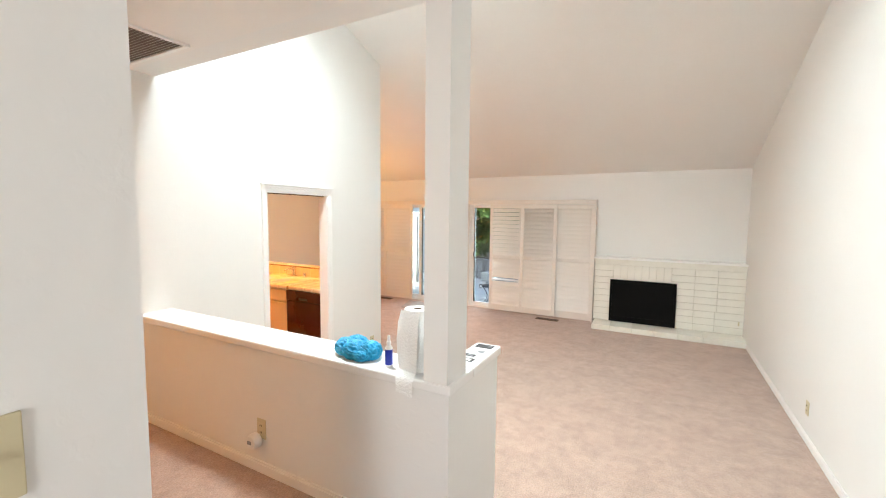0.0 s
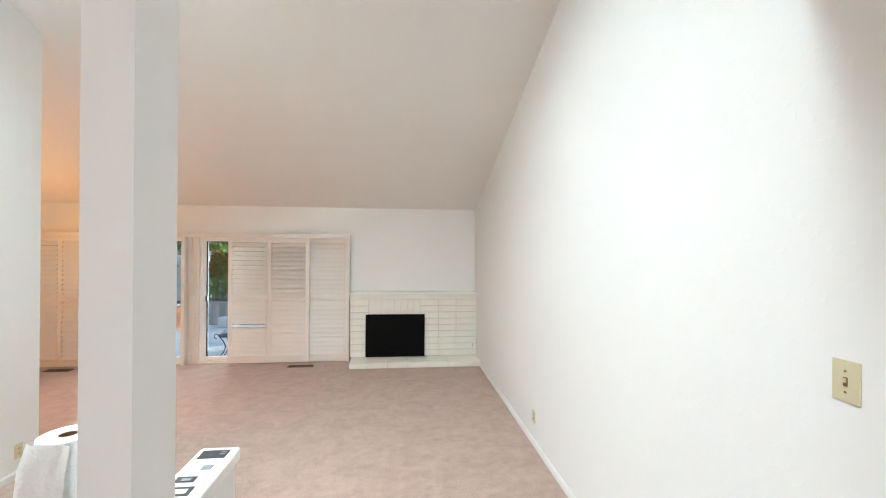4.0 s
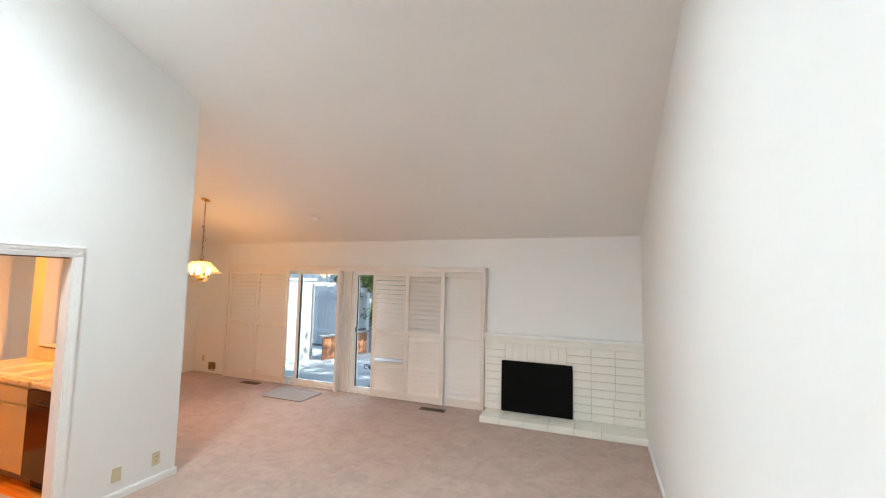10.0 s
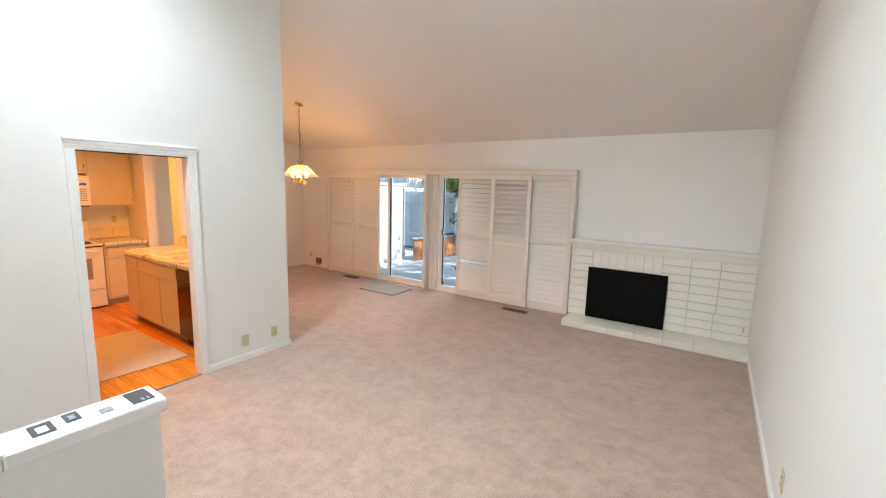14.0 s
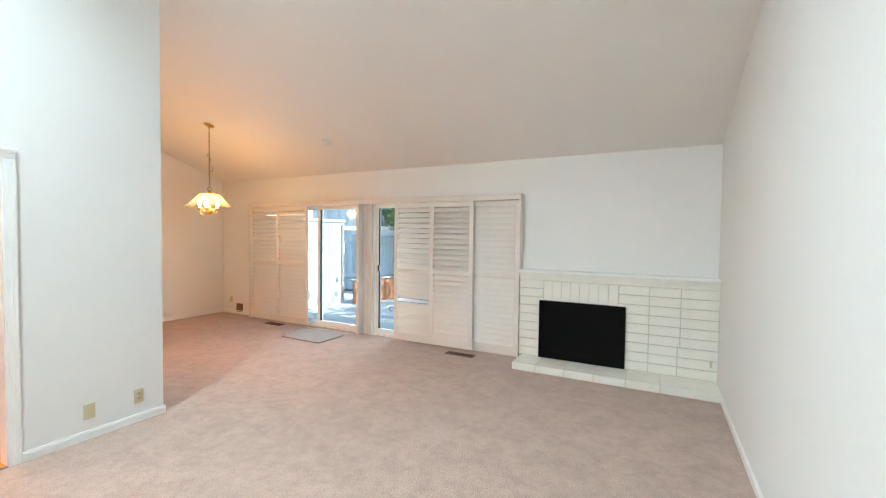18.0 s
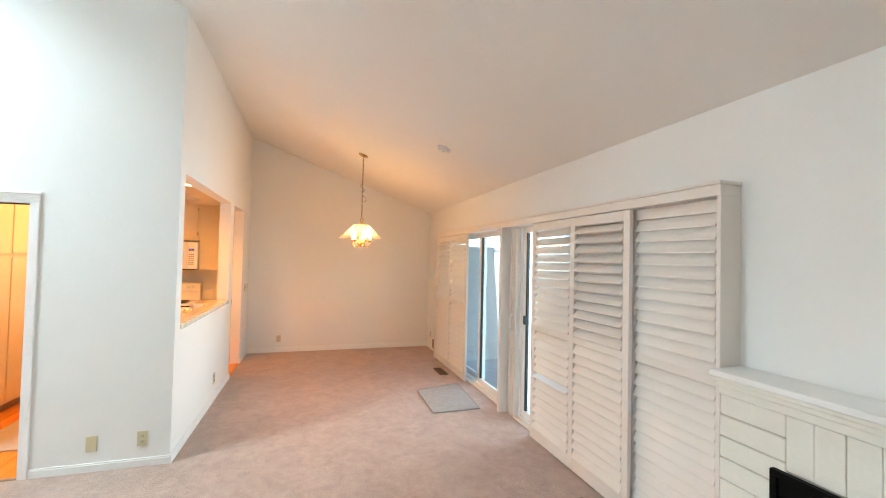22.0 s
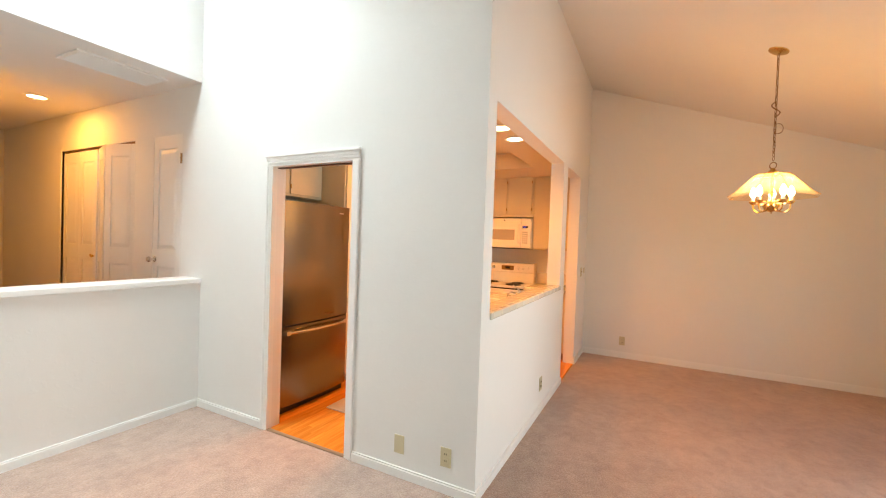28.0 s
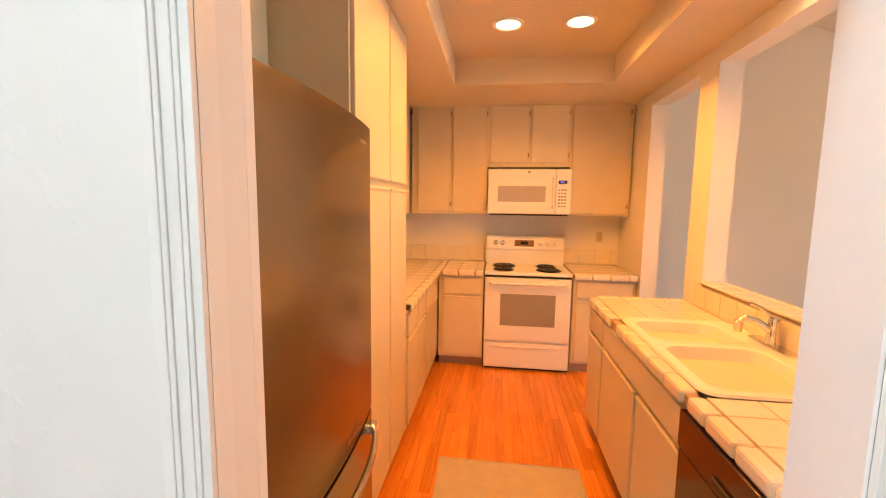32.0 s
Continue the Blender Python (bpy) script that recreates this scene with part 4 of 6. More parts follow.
# ---- return air grille in the hall ceiling ----
grille = thing("return_air_grille", (-2.34, 1.77, HCEIL), "square return air grille in the hall ceiling", "vent")
gx0, gx1, gy0, gy1 = -2.65, -2.03, 1.57, 1.9
part("backing", bx(gx0 + 0.02, gx1 - 0.02, gy0 + 0.02, gy1 - 0.02, HCEIL - 0.004, HCEIL - 0.001), material("grille_shadow", (0.4, 0.375, 0.34), 0.9), grille)
for b in ((gx0, gx1, gy0, gy0 + 0.025), (gx0, gx1, gy1 - 0.025, gy1), (gx0, gx0 + 0.025, gy0 + 0.025, gy1 - 0.025), (gx1 - 0.025, gx1, gy0 + 0.025, gy1 - 0.025)):
    part("frame", bx(b[0], b[1], b[2], b[3], HCEIL - 0.014, HCEIL, bevel=0.003), TRIM, grille)
for i in range(14):
    a = gy0 + 0.025 + (i + 0.5) * (gy1 - gy0 - 0.05) / 14
    bm = bmesh.new()
    box(bm, gx0 + 0.025, gx1 - 0.025, -0.011, 0.011, -0.001, 0.001, m=Matrix.Translation((0, a, HCEIL - 0.011)) @ Matrix.Rotation(radians(38), 4, "X"))
    part("slat", bm, WHITEPLASTIC, grille)


# ---- panelled doors ----
def panel_leaf(parent, name, width, height, columns, m, split=0.444, label=""):
    """A door leaf with raised panels, drawn in the xz plane and set by m: x 0..width, y thickness, z 0..height."""
    t, st = 0.035, 0.1 if width > 0.5 else 0.07
    mid = height * split
    bm = bmesh.new()
    box(bm, 0, width, -t / 2 + 0.010, t / 2 - 0.010, 0, height, m=m)
    cw = (width - st * (columns + 1)) / columns
    for i in range(columns + 1):
        a = i * (cw + st)
        box(bm, a, a + st, -t / 2, t / 2, 0, height, bevel=0.002, m=m)
    for i in range(columns):
        a = st + i * (cw + st)
        for z0, z1 in ((0, 0.2), (mid - 0.08, mid + 0.08), (height - 0.12, height)):
            box(bm, a, a + cw, -t / 2 + 0.0005, t / 2 - 0.0005, z0, z1, bevel=0.002, m=m)
    leaf = part(name, bm, TRIM, parent, label)
    for i in range(columns):
        a = st + i * (cw + st)
        for z0, z1 in ((0.2, mid - 0.08), (mid + 0.08, height - 0.12)):
            bm = bmesh.new()
            for side in (-1, 1):
                rings = []
                for inset, y in ((0.010, t / 2 - 0.011), (0.010, t / 2 - 0.0085), (0.042, t / 2 - 0.002)):
                    rings.append([bm.verts.new(m @ Vector((x, side * y, z))) for x, z in
                                  ((a + inset, z0 + inset), (a + cw - inset, z0 + inset), (a + cw - inset, z1 - inset), (a + inset, z1 - inset))])
                for r0, r1 in zip(rings, rings[1:]):
                    for j in range(4):
                        bm.faces.new((r0[j], r0[(j + 1) % 4], r1[(j + 1) % 4], r1[j]))
                bm.faces.new(rings[-1])
            bmesh.ops.recalc_face_normals(bm, faces=bm.faces)
            part("raised_panel", bm, TRIM, leaf)
    return leaf


def knob(bm, m):
    lathe_bm = bmesh.new()
    lathe(lathe_bm, [(0.028, 0), (0.028, 0.006), (0.011, 0.01), (0.011, 0.035), (0.024, 0.042), (0.028, 0.055), (0.022, 0.066), (0.006, 0.07)], steps=20)
    lathe_bm.transform(m)
    tmp = bpy.data.meshes.new("tmp")
    lathe_bm.to_mesh(tmp)
    lathe_bm.free()
    bm.from_mesh(tmp)
    bpy.data.meshes.remove(tmp)


hd = thing("door_2", (XK - 0.02, 1.62, HALL), "white panelled narrow hall door, closed", "door", kind="structure")
m = Matrix.Translation((XK - 0.020, 1.832, HALL + 0.012)) @ Matrix.Rotation(radians(-90), 4, "Z")
leaf = panel_leaf(hd, "leaf", 0.43, 2.018, 1, m, 0.444)
bm = bmesh.new()
knob(bm, Matrix.Translation((XK - 0.003, 1.436, HALL + 0.89)) @ Matrix.Rotation(radians(90), 4, "Y"))
part("knob", bm, CHROME, leaf, "bright chrome knob", smooth=True)
for dz in (0.25, 1.81):
    bm = bmesh.new()
    tube(bm, [(XK + 0.004, 1.834, HALL + dz - 0.045), (XK + 0.004, 1.834, HALL + dz + 0.045)], 0.008, 10)
    part("hinge", bm, BRONZE, leaf)
part("frame_jamb", bx(XK - 0.12, XK - 0.04, 1.396, 1.408, HALL, DTOP), TRIM, hd)
part("stop", bx(XK - 0.06, XK - 0.041, 1.408, 1.83, HALL + 0.01, DTOP - 0.002), TRIM, hd)

cl = thing("closet_doors", (XK - 0.03, 0.28, HALL), "white panelled bifold closet doors, one pair folding open", "closet doors")
part("track", bx(XK - 0.05, XK - 0.02, CLOSET_Y[0], CLOSET_Y[1], DTOP - 0.02, DTOP), BRONZE, cl)
part("edge_trim", bx(XK - 0.1, XK + 0.008, CLOSET_Y[0] - 0.03, CLOSET_Y[0], HALL, DTOP + 0.01), TRIM, cl)
w = 0.385
for i in range(2):
    panel_leaf(cl, "leaf", w - 0.004, 1.99, 1, Matrix.Translation((XK - 0.035, CLOSET_Y[0] + 0.004 + i * w, HALL + 0.014)) @ Matrix.Rotation(radians(90), 4, "Z"))
fold = radians(16)
hinge_at = Vector((XK - 0.035, CLOSET_Y[1] - 0.004, HALL + 0.014))
panel_leaf(cl, "leaf", w - 0.004, 1.99, 1, Matrix.Translation(hinge_at) @ Matrix.Rotation(radians(-90) + fold, 4, "Z"))
apex = hinge_at + Vector((w * math.sin(fold), -w * math.cos(fold), 0))
panel_leaf(cl, "leaf", w - 0.004, 1.99, 1, Matrix.Translation(apex) @ Matrix.Rotation(radians(-90) - fold, 4, "Z"))
for y, x in ((CLOSET_Y[0] + 2 * w - 0.06, XK - 0.017), (apex.y - 0.3, XK + 0.04)):
    bm = bmesh.new()
    lathe(bm, [(0.006, 0), (0.006, 0.012), (0.015, 0.018), (0.016, 0.026), (0.006, 0.03)], (x, y, HALL + 0.87), 14, "x")
    part("pull", bm, BRASS, cl, "small brass pull", smooth=True)

ed = thing("door_3", (-1.35, 0.76, HALL), "white flush door in the hall, closed", "door", kind="structure")
part("leaf", bx(-1.70, -0.99, 0.735, 0.77, HALL + 0.012, 2.395, bevel=0.002), TRIM, ed)
part("gap", bx(-1.712, -0.978, 0.722, 0.73, HALL, 2.408), DARK, ed)

# ---- things on the low wall ----
LEDGE = 1.105
gl = thing("shoe_covers", (-0.93, 2.02, LEDGE), "crumpled heap of bright blue disposable plastic shoe covers", "shoe covers")
for k, (gx, gy, rx, ry, rz) in enumerate(((-0.995, 2.02, 0.062, 0.052, 0.05), (-0.925, 2.00, 0.058, 0.06, 0.052), (-0.85, 2.03, 0.056, 0.062, 0.05), (-0.955, 2.06, 0.07, 0.04, 0.055), (-0.875, 1.985, 0.05, 0.042, 0.038))):
    bm = bmesh.new()
    bmesh.ops.create_icosphere(bm, subdivisions=5, radius=1.0)
    for v in bm.verts:
        p = v.co.normalized()
        q = p * 1.6 + Vector((k * 7.3, 1.7, 4.1))
        twist = Vector((q.x * 0.7, q.y * 2.6, q.z * 1.2))
        s = 1.1 - abs(noise.noise(twist * 1.3)) * 0.34 - abs(noise.noise(twist * 3.1)) * 0.10
        v.co = Vector((gx + p.x * rx * s, gy + p.y * ry * s, LEDGE + max(0.0, (p.z * 0.95 + 0.72) * rz * s)))
    cover = part("cover", bm, BLUE, gl, smooth=True)
    cover.data.set_sharp_from_angle(angle=math.pi)
sp = thing("spray_bottle", (-0.705, 1.985, LEDGE), "small clear spray bottle with a blue label", "bottle")
bm = bmesh.new()
lathe(bm, [(0.0165, 0), (0.018, 0.006), (0.018, 0.012)], (-0.705, 1.985, LEDGE), 20)
part("base", bm, WHITEPLASTIC, sp, smooth=True)
bm = bmesh.new()
lathe(bm, [(0.0182, 0.012), (0.0182, 0.085)], (-0.705, 1.985, LEDGE), 20)
part("label_band", bm, BLUELABEL, sp, smooth=True)
bm = bmesh.new()
lathe(bm, [(0.018, 0.085), (0.017, 0.093), (0.009, 0.103), (0.009, 0.11)], (-0.705, 1.985, LEDGE), 20)
part("shoulder", bm, WHITEPLASTIC, sp, smooth=True)
bm = bmesh.new()
lathe(bm, [(0.011, 0.11), (0.011, 0.122), (0.007, 0.126), (0.0065, 0.148), (0.004, 0.152)], (-0.705, 1.985, LEDGE), 16)
part("sprayer", bm, WHITEPLASTIC, sp, smooth=True)

tw = thing("paper_towel_roll", (-0.575, 2.03, LEDGE), "white paper towel roll standing upright, one sheet hanging down", "paper towel")
TX, TY, TR, TH = -0.575, 2.03, 0.062, 0.285
bm = bmesh.new()
lathe(bm, [(0.02, 0.0), (TR - 0.002, 0.0), (TR, 0.004), (TR, TH - 0.004), (TR - 0.002, TH), (0.02, TH), (0.0195, TH - 0.02), (0.0195, 0.0)], (TX, TY, LEDGE), 40, close=False)
part("roll", bm, TOWEL, tw, smooth=True)
bm = bmesh.new()
lathe(bm, [(0.0194, 0.001), (0.0194, TH - 0.002), (0.0182, TH - 0.002), (0.0182, 0.001)], (TX, TY, LEDGE), 24, close=False)
part("core", bm, material("brown_card", (0.25, 0.14, 0.08), 0.8), tw, smooth=True)
bm = bmesh.new()
fall = ((1.972, 1.386), (1.958, 1.33), (1.952, 1.25), (1.950, 1.18), (1.940, 1.125), (1.918, 1.111), (1.908, 1.098), (1.905, 1.06), (1.904, 1.035))
grid = []
for i in range(9):
    u = i / 8
    colm = []
    for j, (fy, fz) in enumerate(fall):
        v = j / (len(fall) - 1)
        left, right = TX - 0.064 - 0.014 * math.sin(math.pi * min(1, v * 2)) + 0.03 * v, TX + 0.05
        colm.append(bm.verts.new((left + (right - left) * u, fy - 0.006 * math.sin(u * 7 + v * 3) * (1 if j < 4 else 0.3) + 0.02 * (1 - u) ** 3 * (1 - v), fz - 0.012 * u * v)))
    grid.append(colm)
for i in range(8):
    for j in range(len(fall) - 1):
        bm.faces.new((grid[i][j], grid[i + 1][j], grid[i + 1][j + 1], grid[i][j + 1]))
part("loose_sheet", bm, TOWEL, tw, smooth=True)

# printed leaflet lying on the cap of the return
lf = thing("leaflet", (-0.41, 2.35, LEDGE), "folded white leaflet with dark printed blocks on the wall cap", "leaflet")
part("sheet", bx(-0.478, -0.352, 2.16, 2.53, LEDGE, LEDGE + 0.0016), PAPER, lf)
for b, mt in (((-0.468, -0.372, 2.452, 2.512), INK), ((-0.462, -0.386, 2.225, 2.275), INK), ((-0.468, -0.405, 2.30, 2.335), INK), ((-0.42, -0.385, 2.375, 2.405), GREYINK), ((-0.44, -0.40, 2.238, 2.262), PAPER), ((-0.45, -0.42, 2.31, 2.325), GREYINK), ((-0.40, -0.38, 2.478, 2.486), GREYINK), ((-0.40, -0.38, 2.494, 2.500), GREYINK)):
    high = 0.0028 if mt is INK else 0.0034
    part("print_block", bx(b[0], b[1], b[2], b[3], LEDGE + 0.0017, LEDGE + high), mt, lf)

# ---- kitchen ----
CT = 0.92
BACK = 2.16                              # rear of the south run before it is set out
WEST, SOUTHRUN, FRIDGE, PENINSULA = (0.0, 0.068, 0.0), (0.084, 0.063, 0.0), (0.036, 0.035, 0.0), (0.06, 0.042, 0.0)


def set_out(unit, by):
    """Move a finished unit, with its parts, to its place."""
    unit.location = unit.location + Vector(by)
    return unit



def cabinet_front(parent, name, b, axis, label=""):
    """A door or drawer front with a finger bevel along its top; axis: the way it faces."""
    x0, x1, y0, y1, z0, z1 = b
    bm = bmesh.new()
    box(bm, *b, bevel=0.004)
    ob = part(name, bm, CABINET, parent, label)
    return ob


def base_unit(name, x0, x1, y0, y1, face, fronts, label, group="kitchen base cabinets"):
    """A base cabinet: body, toe kick, and fronts (lo, hi, z0, z1, kind) along its face."""
    u = thing(name, ((x0 + x1) / 2, (y0 + y1) / 2, 0), label, "cabinet", group)
    part("body", bx(x0, x1, y0, y1, 0.1, CT - 0.045), CABINET, u)
    # toe kick shares the grout's tan, darker than the cabinet paint
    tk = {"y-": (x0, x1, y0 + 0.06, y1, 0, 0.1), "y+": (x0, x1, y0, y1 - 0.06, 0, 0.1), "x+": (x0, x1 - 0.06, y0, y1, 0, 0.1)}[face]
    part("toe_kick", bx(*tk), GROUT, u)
    t = 0.019
    for lo_, hi_, z0, z1, kind in fronts:
        b = {"y-": (lo_, hi_, y0 - t, y0, z0, z1), "y+": (lo_, hi_, y1, y1 + t, z0, z1), "x+": (x1, x1 + t, lo_, hi_, z0, z1)}[face]
        f = cabinet_front(u, kind, b, face)
        lip = {"y-": (lo_ + 0.002, hi_ - 0.002, y0 - t - 0.006, y0 - t + 0.002, z1 - 0.016, z1 - 0.002), "y+": (lo_ + 0.002, hi_ - 0.002, y1 + t - 0.002, y1 + t + 0.006, z1 - 0.016, z1 - 0.002), "x+": (x1 + t - 0.002, x1 + t + 0.006, lo_ + 0.002, hi_ - 0.002, z1 - 0.016, z1 - 0.002)}[face]
        part("finger_pull", bx(*lip, bevel=0.003), CABINET, f)
    return u


def upper_unit(x0, x1, y0, y1, z0, z1, face, doors, label):
    u = thing("wall_cabinet", ((x0 + x1) / 2, (y0 + y1) / 2, z0), label, "cabinet", "kitchen wall cabinets")
    part("body", bx(x0, x1, y0, y1, z0, z1), CABINET, u)
    t = 0.018
    for lo_, hi_, a, b_ in doors:
        b = {"x+": (x1, x1 + t, lo_, hi_, a, b_), "y+": (lo_, hi_, y1, y1 + t, a, b_)}[face]
        d = part("door", bx(*b, bevel=0.004), CABINET, u)
        hx, hy = (x1 + t + 0.004, hi_ + 0.004) if face == "x+" else (hi_ + 0.004, y1 + t + 0.004)
        for dz in (a + 0.07, b_ - 0.07):
            part("hinge", bx(hx - 0.005, hx + 0.003, hy - 0.005, hy + 0.004, dz - 0.02, dz + 0.02), BRASS, d)
    return u


# west run
set_out(upper_unit(XW + 0.01, -6.378, 2.47, 3.212, 1.42, 2.455, "x+", ((2.53, 2.852, 1.445, 2.44), (2.876, 3.195, 1.445, 2.44)), "cream two-door wall cabinet left of the microwave".replace("left of", "beside")), WEST)
set_out(upper_unit(XW + 0.01, -6.378, 3.214, 3.984, 1.875, 2.455, "x+", ((3.237, 3.589, 1.914, 2.44), (3.62, 3.957, 1.914, 2.44)), "cream two-door wall cabinet above the microwave"), WEST)
set_out(upper_unit(XW + 0.01, -6.378, 3.986, 4.53, 1.42, 2.455, "x+", ((3.998, 4.498, 1.44, 2.44),), "cream single-door wall cabinet beside the microwave"), WEST)
set_out(base_unit("base_cabinet", XW + 0.01, -6.028, 2.80, 3.208, "x+", ((2.84, 3.19, 0.70, 0.85, "drawer"), (2.84, 3.19, 0.13, 0.68, "door")), "cream base cabinet with drawer and door beside the range"), WEST)
set_out(base_unit("base_cabinet", XW + 0.01, -6.028, 4.002, 4.53, "x+", ((4.03, 4.50, 0.70, 0.85, "drawer"), (4.03, 4.50, 0.13, 0.68, "door")), "cream base cabinet with drawer and door near the doorway"), WEST)
# south run
set_out(base_unit("base_cabinet", -5.45, -4.80, BACK, 2.78, "y+", ((-5.43, -5.14, 0.70, 0.85, "drawer"), (-5.12, -4.82, 0.70, 0.85, "drawer"), (-5.43, -5.14, 0.13, 0.68, "door"), (-5.12, -4.82, 0.13, 0.68, "door")), "cream base cabinet with two drawers over two doors"), SOUTHRUN)
set_out(base_unit("base_cabinet", XW - 0.074, -5.452, BACK, 2.78, "y+", ((-6.05, -5.47, 0.70, 0.85, "drawer"), (-6.05, -5.47, 0.13, 0.68, "door")), "cream corner base cabinet under the tiled counter"), SOUTHRUN)
set_out(upper_unit(-6.36, -4.80, BACK, 2.47, 1.42, 2.455, "y+", ((-5.55, -5.20, 1.445, 2.44), (-5.18, -4.83, 1.445, 2.44), (-5.92, -5.57, 1.445, 2.44)), "cream three-door wall cabinet over the side counter"), SOUTHRUN)
pantry = thing("pantry_cabinet", (-4.32, 2.5, 0), "tall cream pantry cabinet with four doors", "cabinet")
part("body", bx(-4.79, -3.90, BACK, 2.772, 0.1, 2.455), CABINET, pantry)
# pantry toe kick in the same darker tan as the grout
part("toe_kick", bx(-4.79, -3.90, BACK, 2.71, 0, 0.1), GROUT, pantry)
for a, b in ((-4.40, -3.915), (-4.775, -4.42)):
    for z0, z1 in ((0.13, 1.595), (1.625, 2.43)):
        d = part("door", bx(a, b, 2.772, 2.791, z0, z1, bevel=0.004), CABINET, pantry)
        part("finger_pull", bx(a + 0.002, b - 0.002, 2.789, 2.797, (z1 - 0.016) if z0 < 1 else z0 + 0.002, (z1 - 0.002) if z0 < 1 else z0 + 0.016, bevel=0.003), CABINET, d)
for dz in (1.72, 2.33):
    part("hinge", bx(-3.914, -3.906, 2.79, 2.797, dz - 0.025, dz + 0.025), BRASS, pantry)
set_out(upper_unit(-3.855, -3.0, BACK, 2.49, 1.87, 2.455, "y+", ((-3.83, -3.44, 1.89, 2.44), (-3.42, -3.03, 1.89, 2.44)), "cream two-door cabinet above the refrigerator"), FRIDGE)


def counter(name, x0, x1, y0, y1, edges, label, hole=None, size=0.152):
    """A tiled counter: bed, flat tiles and bull-nosed edge tiles on the named sides."""
    c = thing(name, ((x0 + x1) / 2, (y0 + y1) / 2, CT), label, "counter")
    bed = bmesh.new()
    if hole:
        hx0, hx1, hy0, hy1 = hole
        for b in ((x0, hx0, y0, y1), (hx1, x1, y0, y1), (hx0, hx1, y0, hy0), (hx0, hx1, hy1, y1)):
            box(bed, b[0] + 0.002, b[1] - 0.0, b[2] + 0.002, b[3] - 0.002, CT - 0.044, CT - 0.009)
    else:
        box(bed, x0 + 0.002, x1 - 0.002, y0 + 0.002, y1 - 0.002, CT - 0.044, CT - 0.009)
    part("bed", bed, GROUT, c)
    nose = 0.05
    fx0, fx1 = x0 + (nose if "w" in edges else 0), x1 - (nose if "e" in edges else 0)
    fy0, fy1 = y0 + (nose if "s" in edges else 0), y1 - (nose if "n" in edges else 0)
    g = 0.0022
    def cells(a, b, back=False):
        out, k = [], a
        while k < b - 0.015:
            out.append((k, min(k + size, b)))
            k += size
        return out
    for a, b in cells(fx0, fx1):
        for e, f in cells(fy0, fy1):
            if hole and a < hole[1] - 0.01 and b > hole[0] + 0.01 and e < hole[3] - 0.01 and f > hole[2] + 0.01:
                if a < hole[0] - 0.02:
                    b = hole[0]
                elif b > hole[1] + 0.02:
                    a = hole[1]
                else:
                    continue
            brick(c, a + g, b - g, e + g, f - g, CT - 0.009, CT, TILE, "tile", 0.003)
        if "s" in edges:
            brick(c, a + g, b - g, y0 - 0.012, y0 + nose - g, CT - 0.05, CT + 0.003, TILE, "nosing_tile", 0.014)
        if "n" in edges:
            brick(c, a + g, b - g, y1 - nose + g, y1 + 0.012, CT - 0.05, CT + 0.003, TILE, "nosing_tile", 0.014)
    for e, f in cells(fy0, fy1):
        if "w" in edges:
            brick(c, x0 - 0.012, x0 + nose - g, e + g, f - g, CT - 0.05, CT + 0.003, TILE, "nosing_tile", 0.014)
        if "e" in edges:
            brick(c, x1 - nose + g, x1 + 0.012, e + g, f - g, CT - 0.05, CT + 0.003, TILE, "nosing_tile", 0.014)
    return c


def splash(parent, runs, z0, height=0.152):
    for axis, a, b, at, out in runs:
        k = a
        while k < b - 0.02:
            e = min(k + 0.157, b)
            if axis == "y":
                brick(parent, at, at + out, k + 0.002, e - 0.002, z0, z0 + height, TILE, "splash_tile", 0.003)
            else:
                brick(parent, k + 0.002, e - 0.002, at, at + out, z0, z0 + height, TILE, "splash_tile", 0.003)
            k += 0.157


c1 = counter("counter_west", XW + 0.012, -5.988, 2.83, 3.21, "e", "cream tiled counter beside the range")
splash(c1, (("y", 2.25, 3.20, XW + 0.002, 0.011),), CT + 0.003)
c2 = counter("counter_west", XW + 0.012, -5.988, 4.0, 4.53, "e", "cream tiled counter by the doorway")
splash(c2, (("y", 4.0, 4.53, XW + 0.002, 0.011),), CT + 0.003)
c3 = counter("counter_south", XW - 0.072, -4.80, BACK + 0.012, 2.815, "n", "cream tiled counter along the side wall")
splash(c3, (("x", XW + 0.02, -4.80, BACK + 0.002, 0.011),), CT + 0.003)
for c, by in ((c1, WEST), (c2, WEST), (c3, SOUTHRUN)):
    set_out(c, by)
set_out(pantry, SOUTHRUN)
SINK = (-4.60, -3.69, 4.048, 4.60)
c4 = counter("peninsula_counter", -5.145, KX - 0.004, 4.007, 4.606, "sw", "cream tiled counter with a cast white sink", SINK)
splash(c4, (("x", -5.02, KX - 0.01, KY1 - 0.012, 0.011),), CT + 0.003, 0.125)
set_out(base_unit("base_cabinet", -5.19, -4.825, 3.99, KY1 - 0.005, "y-", ((-5.18, -4.845, 0.71, 0.855, "drawer"), (-5.18, -4.845, 0.12, 0.69, "door")), "cream base cabinet at the end of the peninsula"), PENINSULA)
set_out(base_unit("base_cabinet", -4.823, -3.785, 3.99, KY1 - 0.005, "y-", ((-4.815, -3.80, 0.71, 0.855, "false_front"), (-4.815, -4.27, 0.12, 0.69, "door"), (-4.235, -3.80, 0.12, 0.69, "door")), "cream sink base cabinet with two doors"), PENINSULA)
set_out(base_unit("base_cabinet", -3.17, KX - 0.004, 3.99, KY1 - 0.005, "y-", ((-3.165, KX - 0.01, 0.12, 0.855, "filler"),), "narrow cream filler beside the dishwasher"), PENINSULA)
dwm = thing("dishwasher", (-3.48, 4.25, 0), "black built-in dishwasher under the tiled counter", "dishwasher")
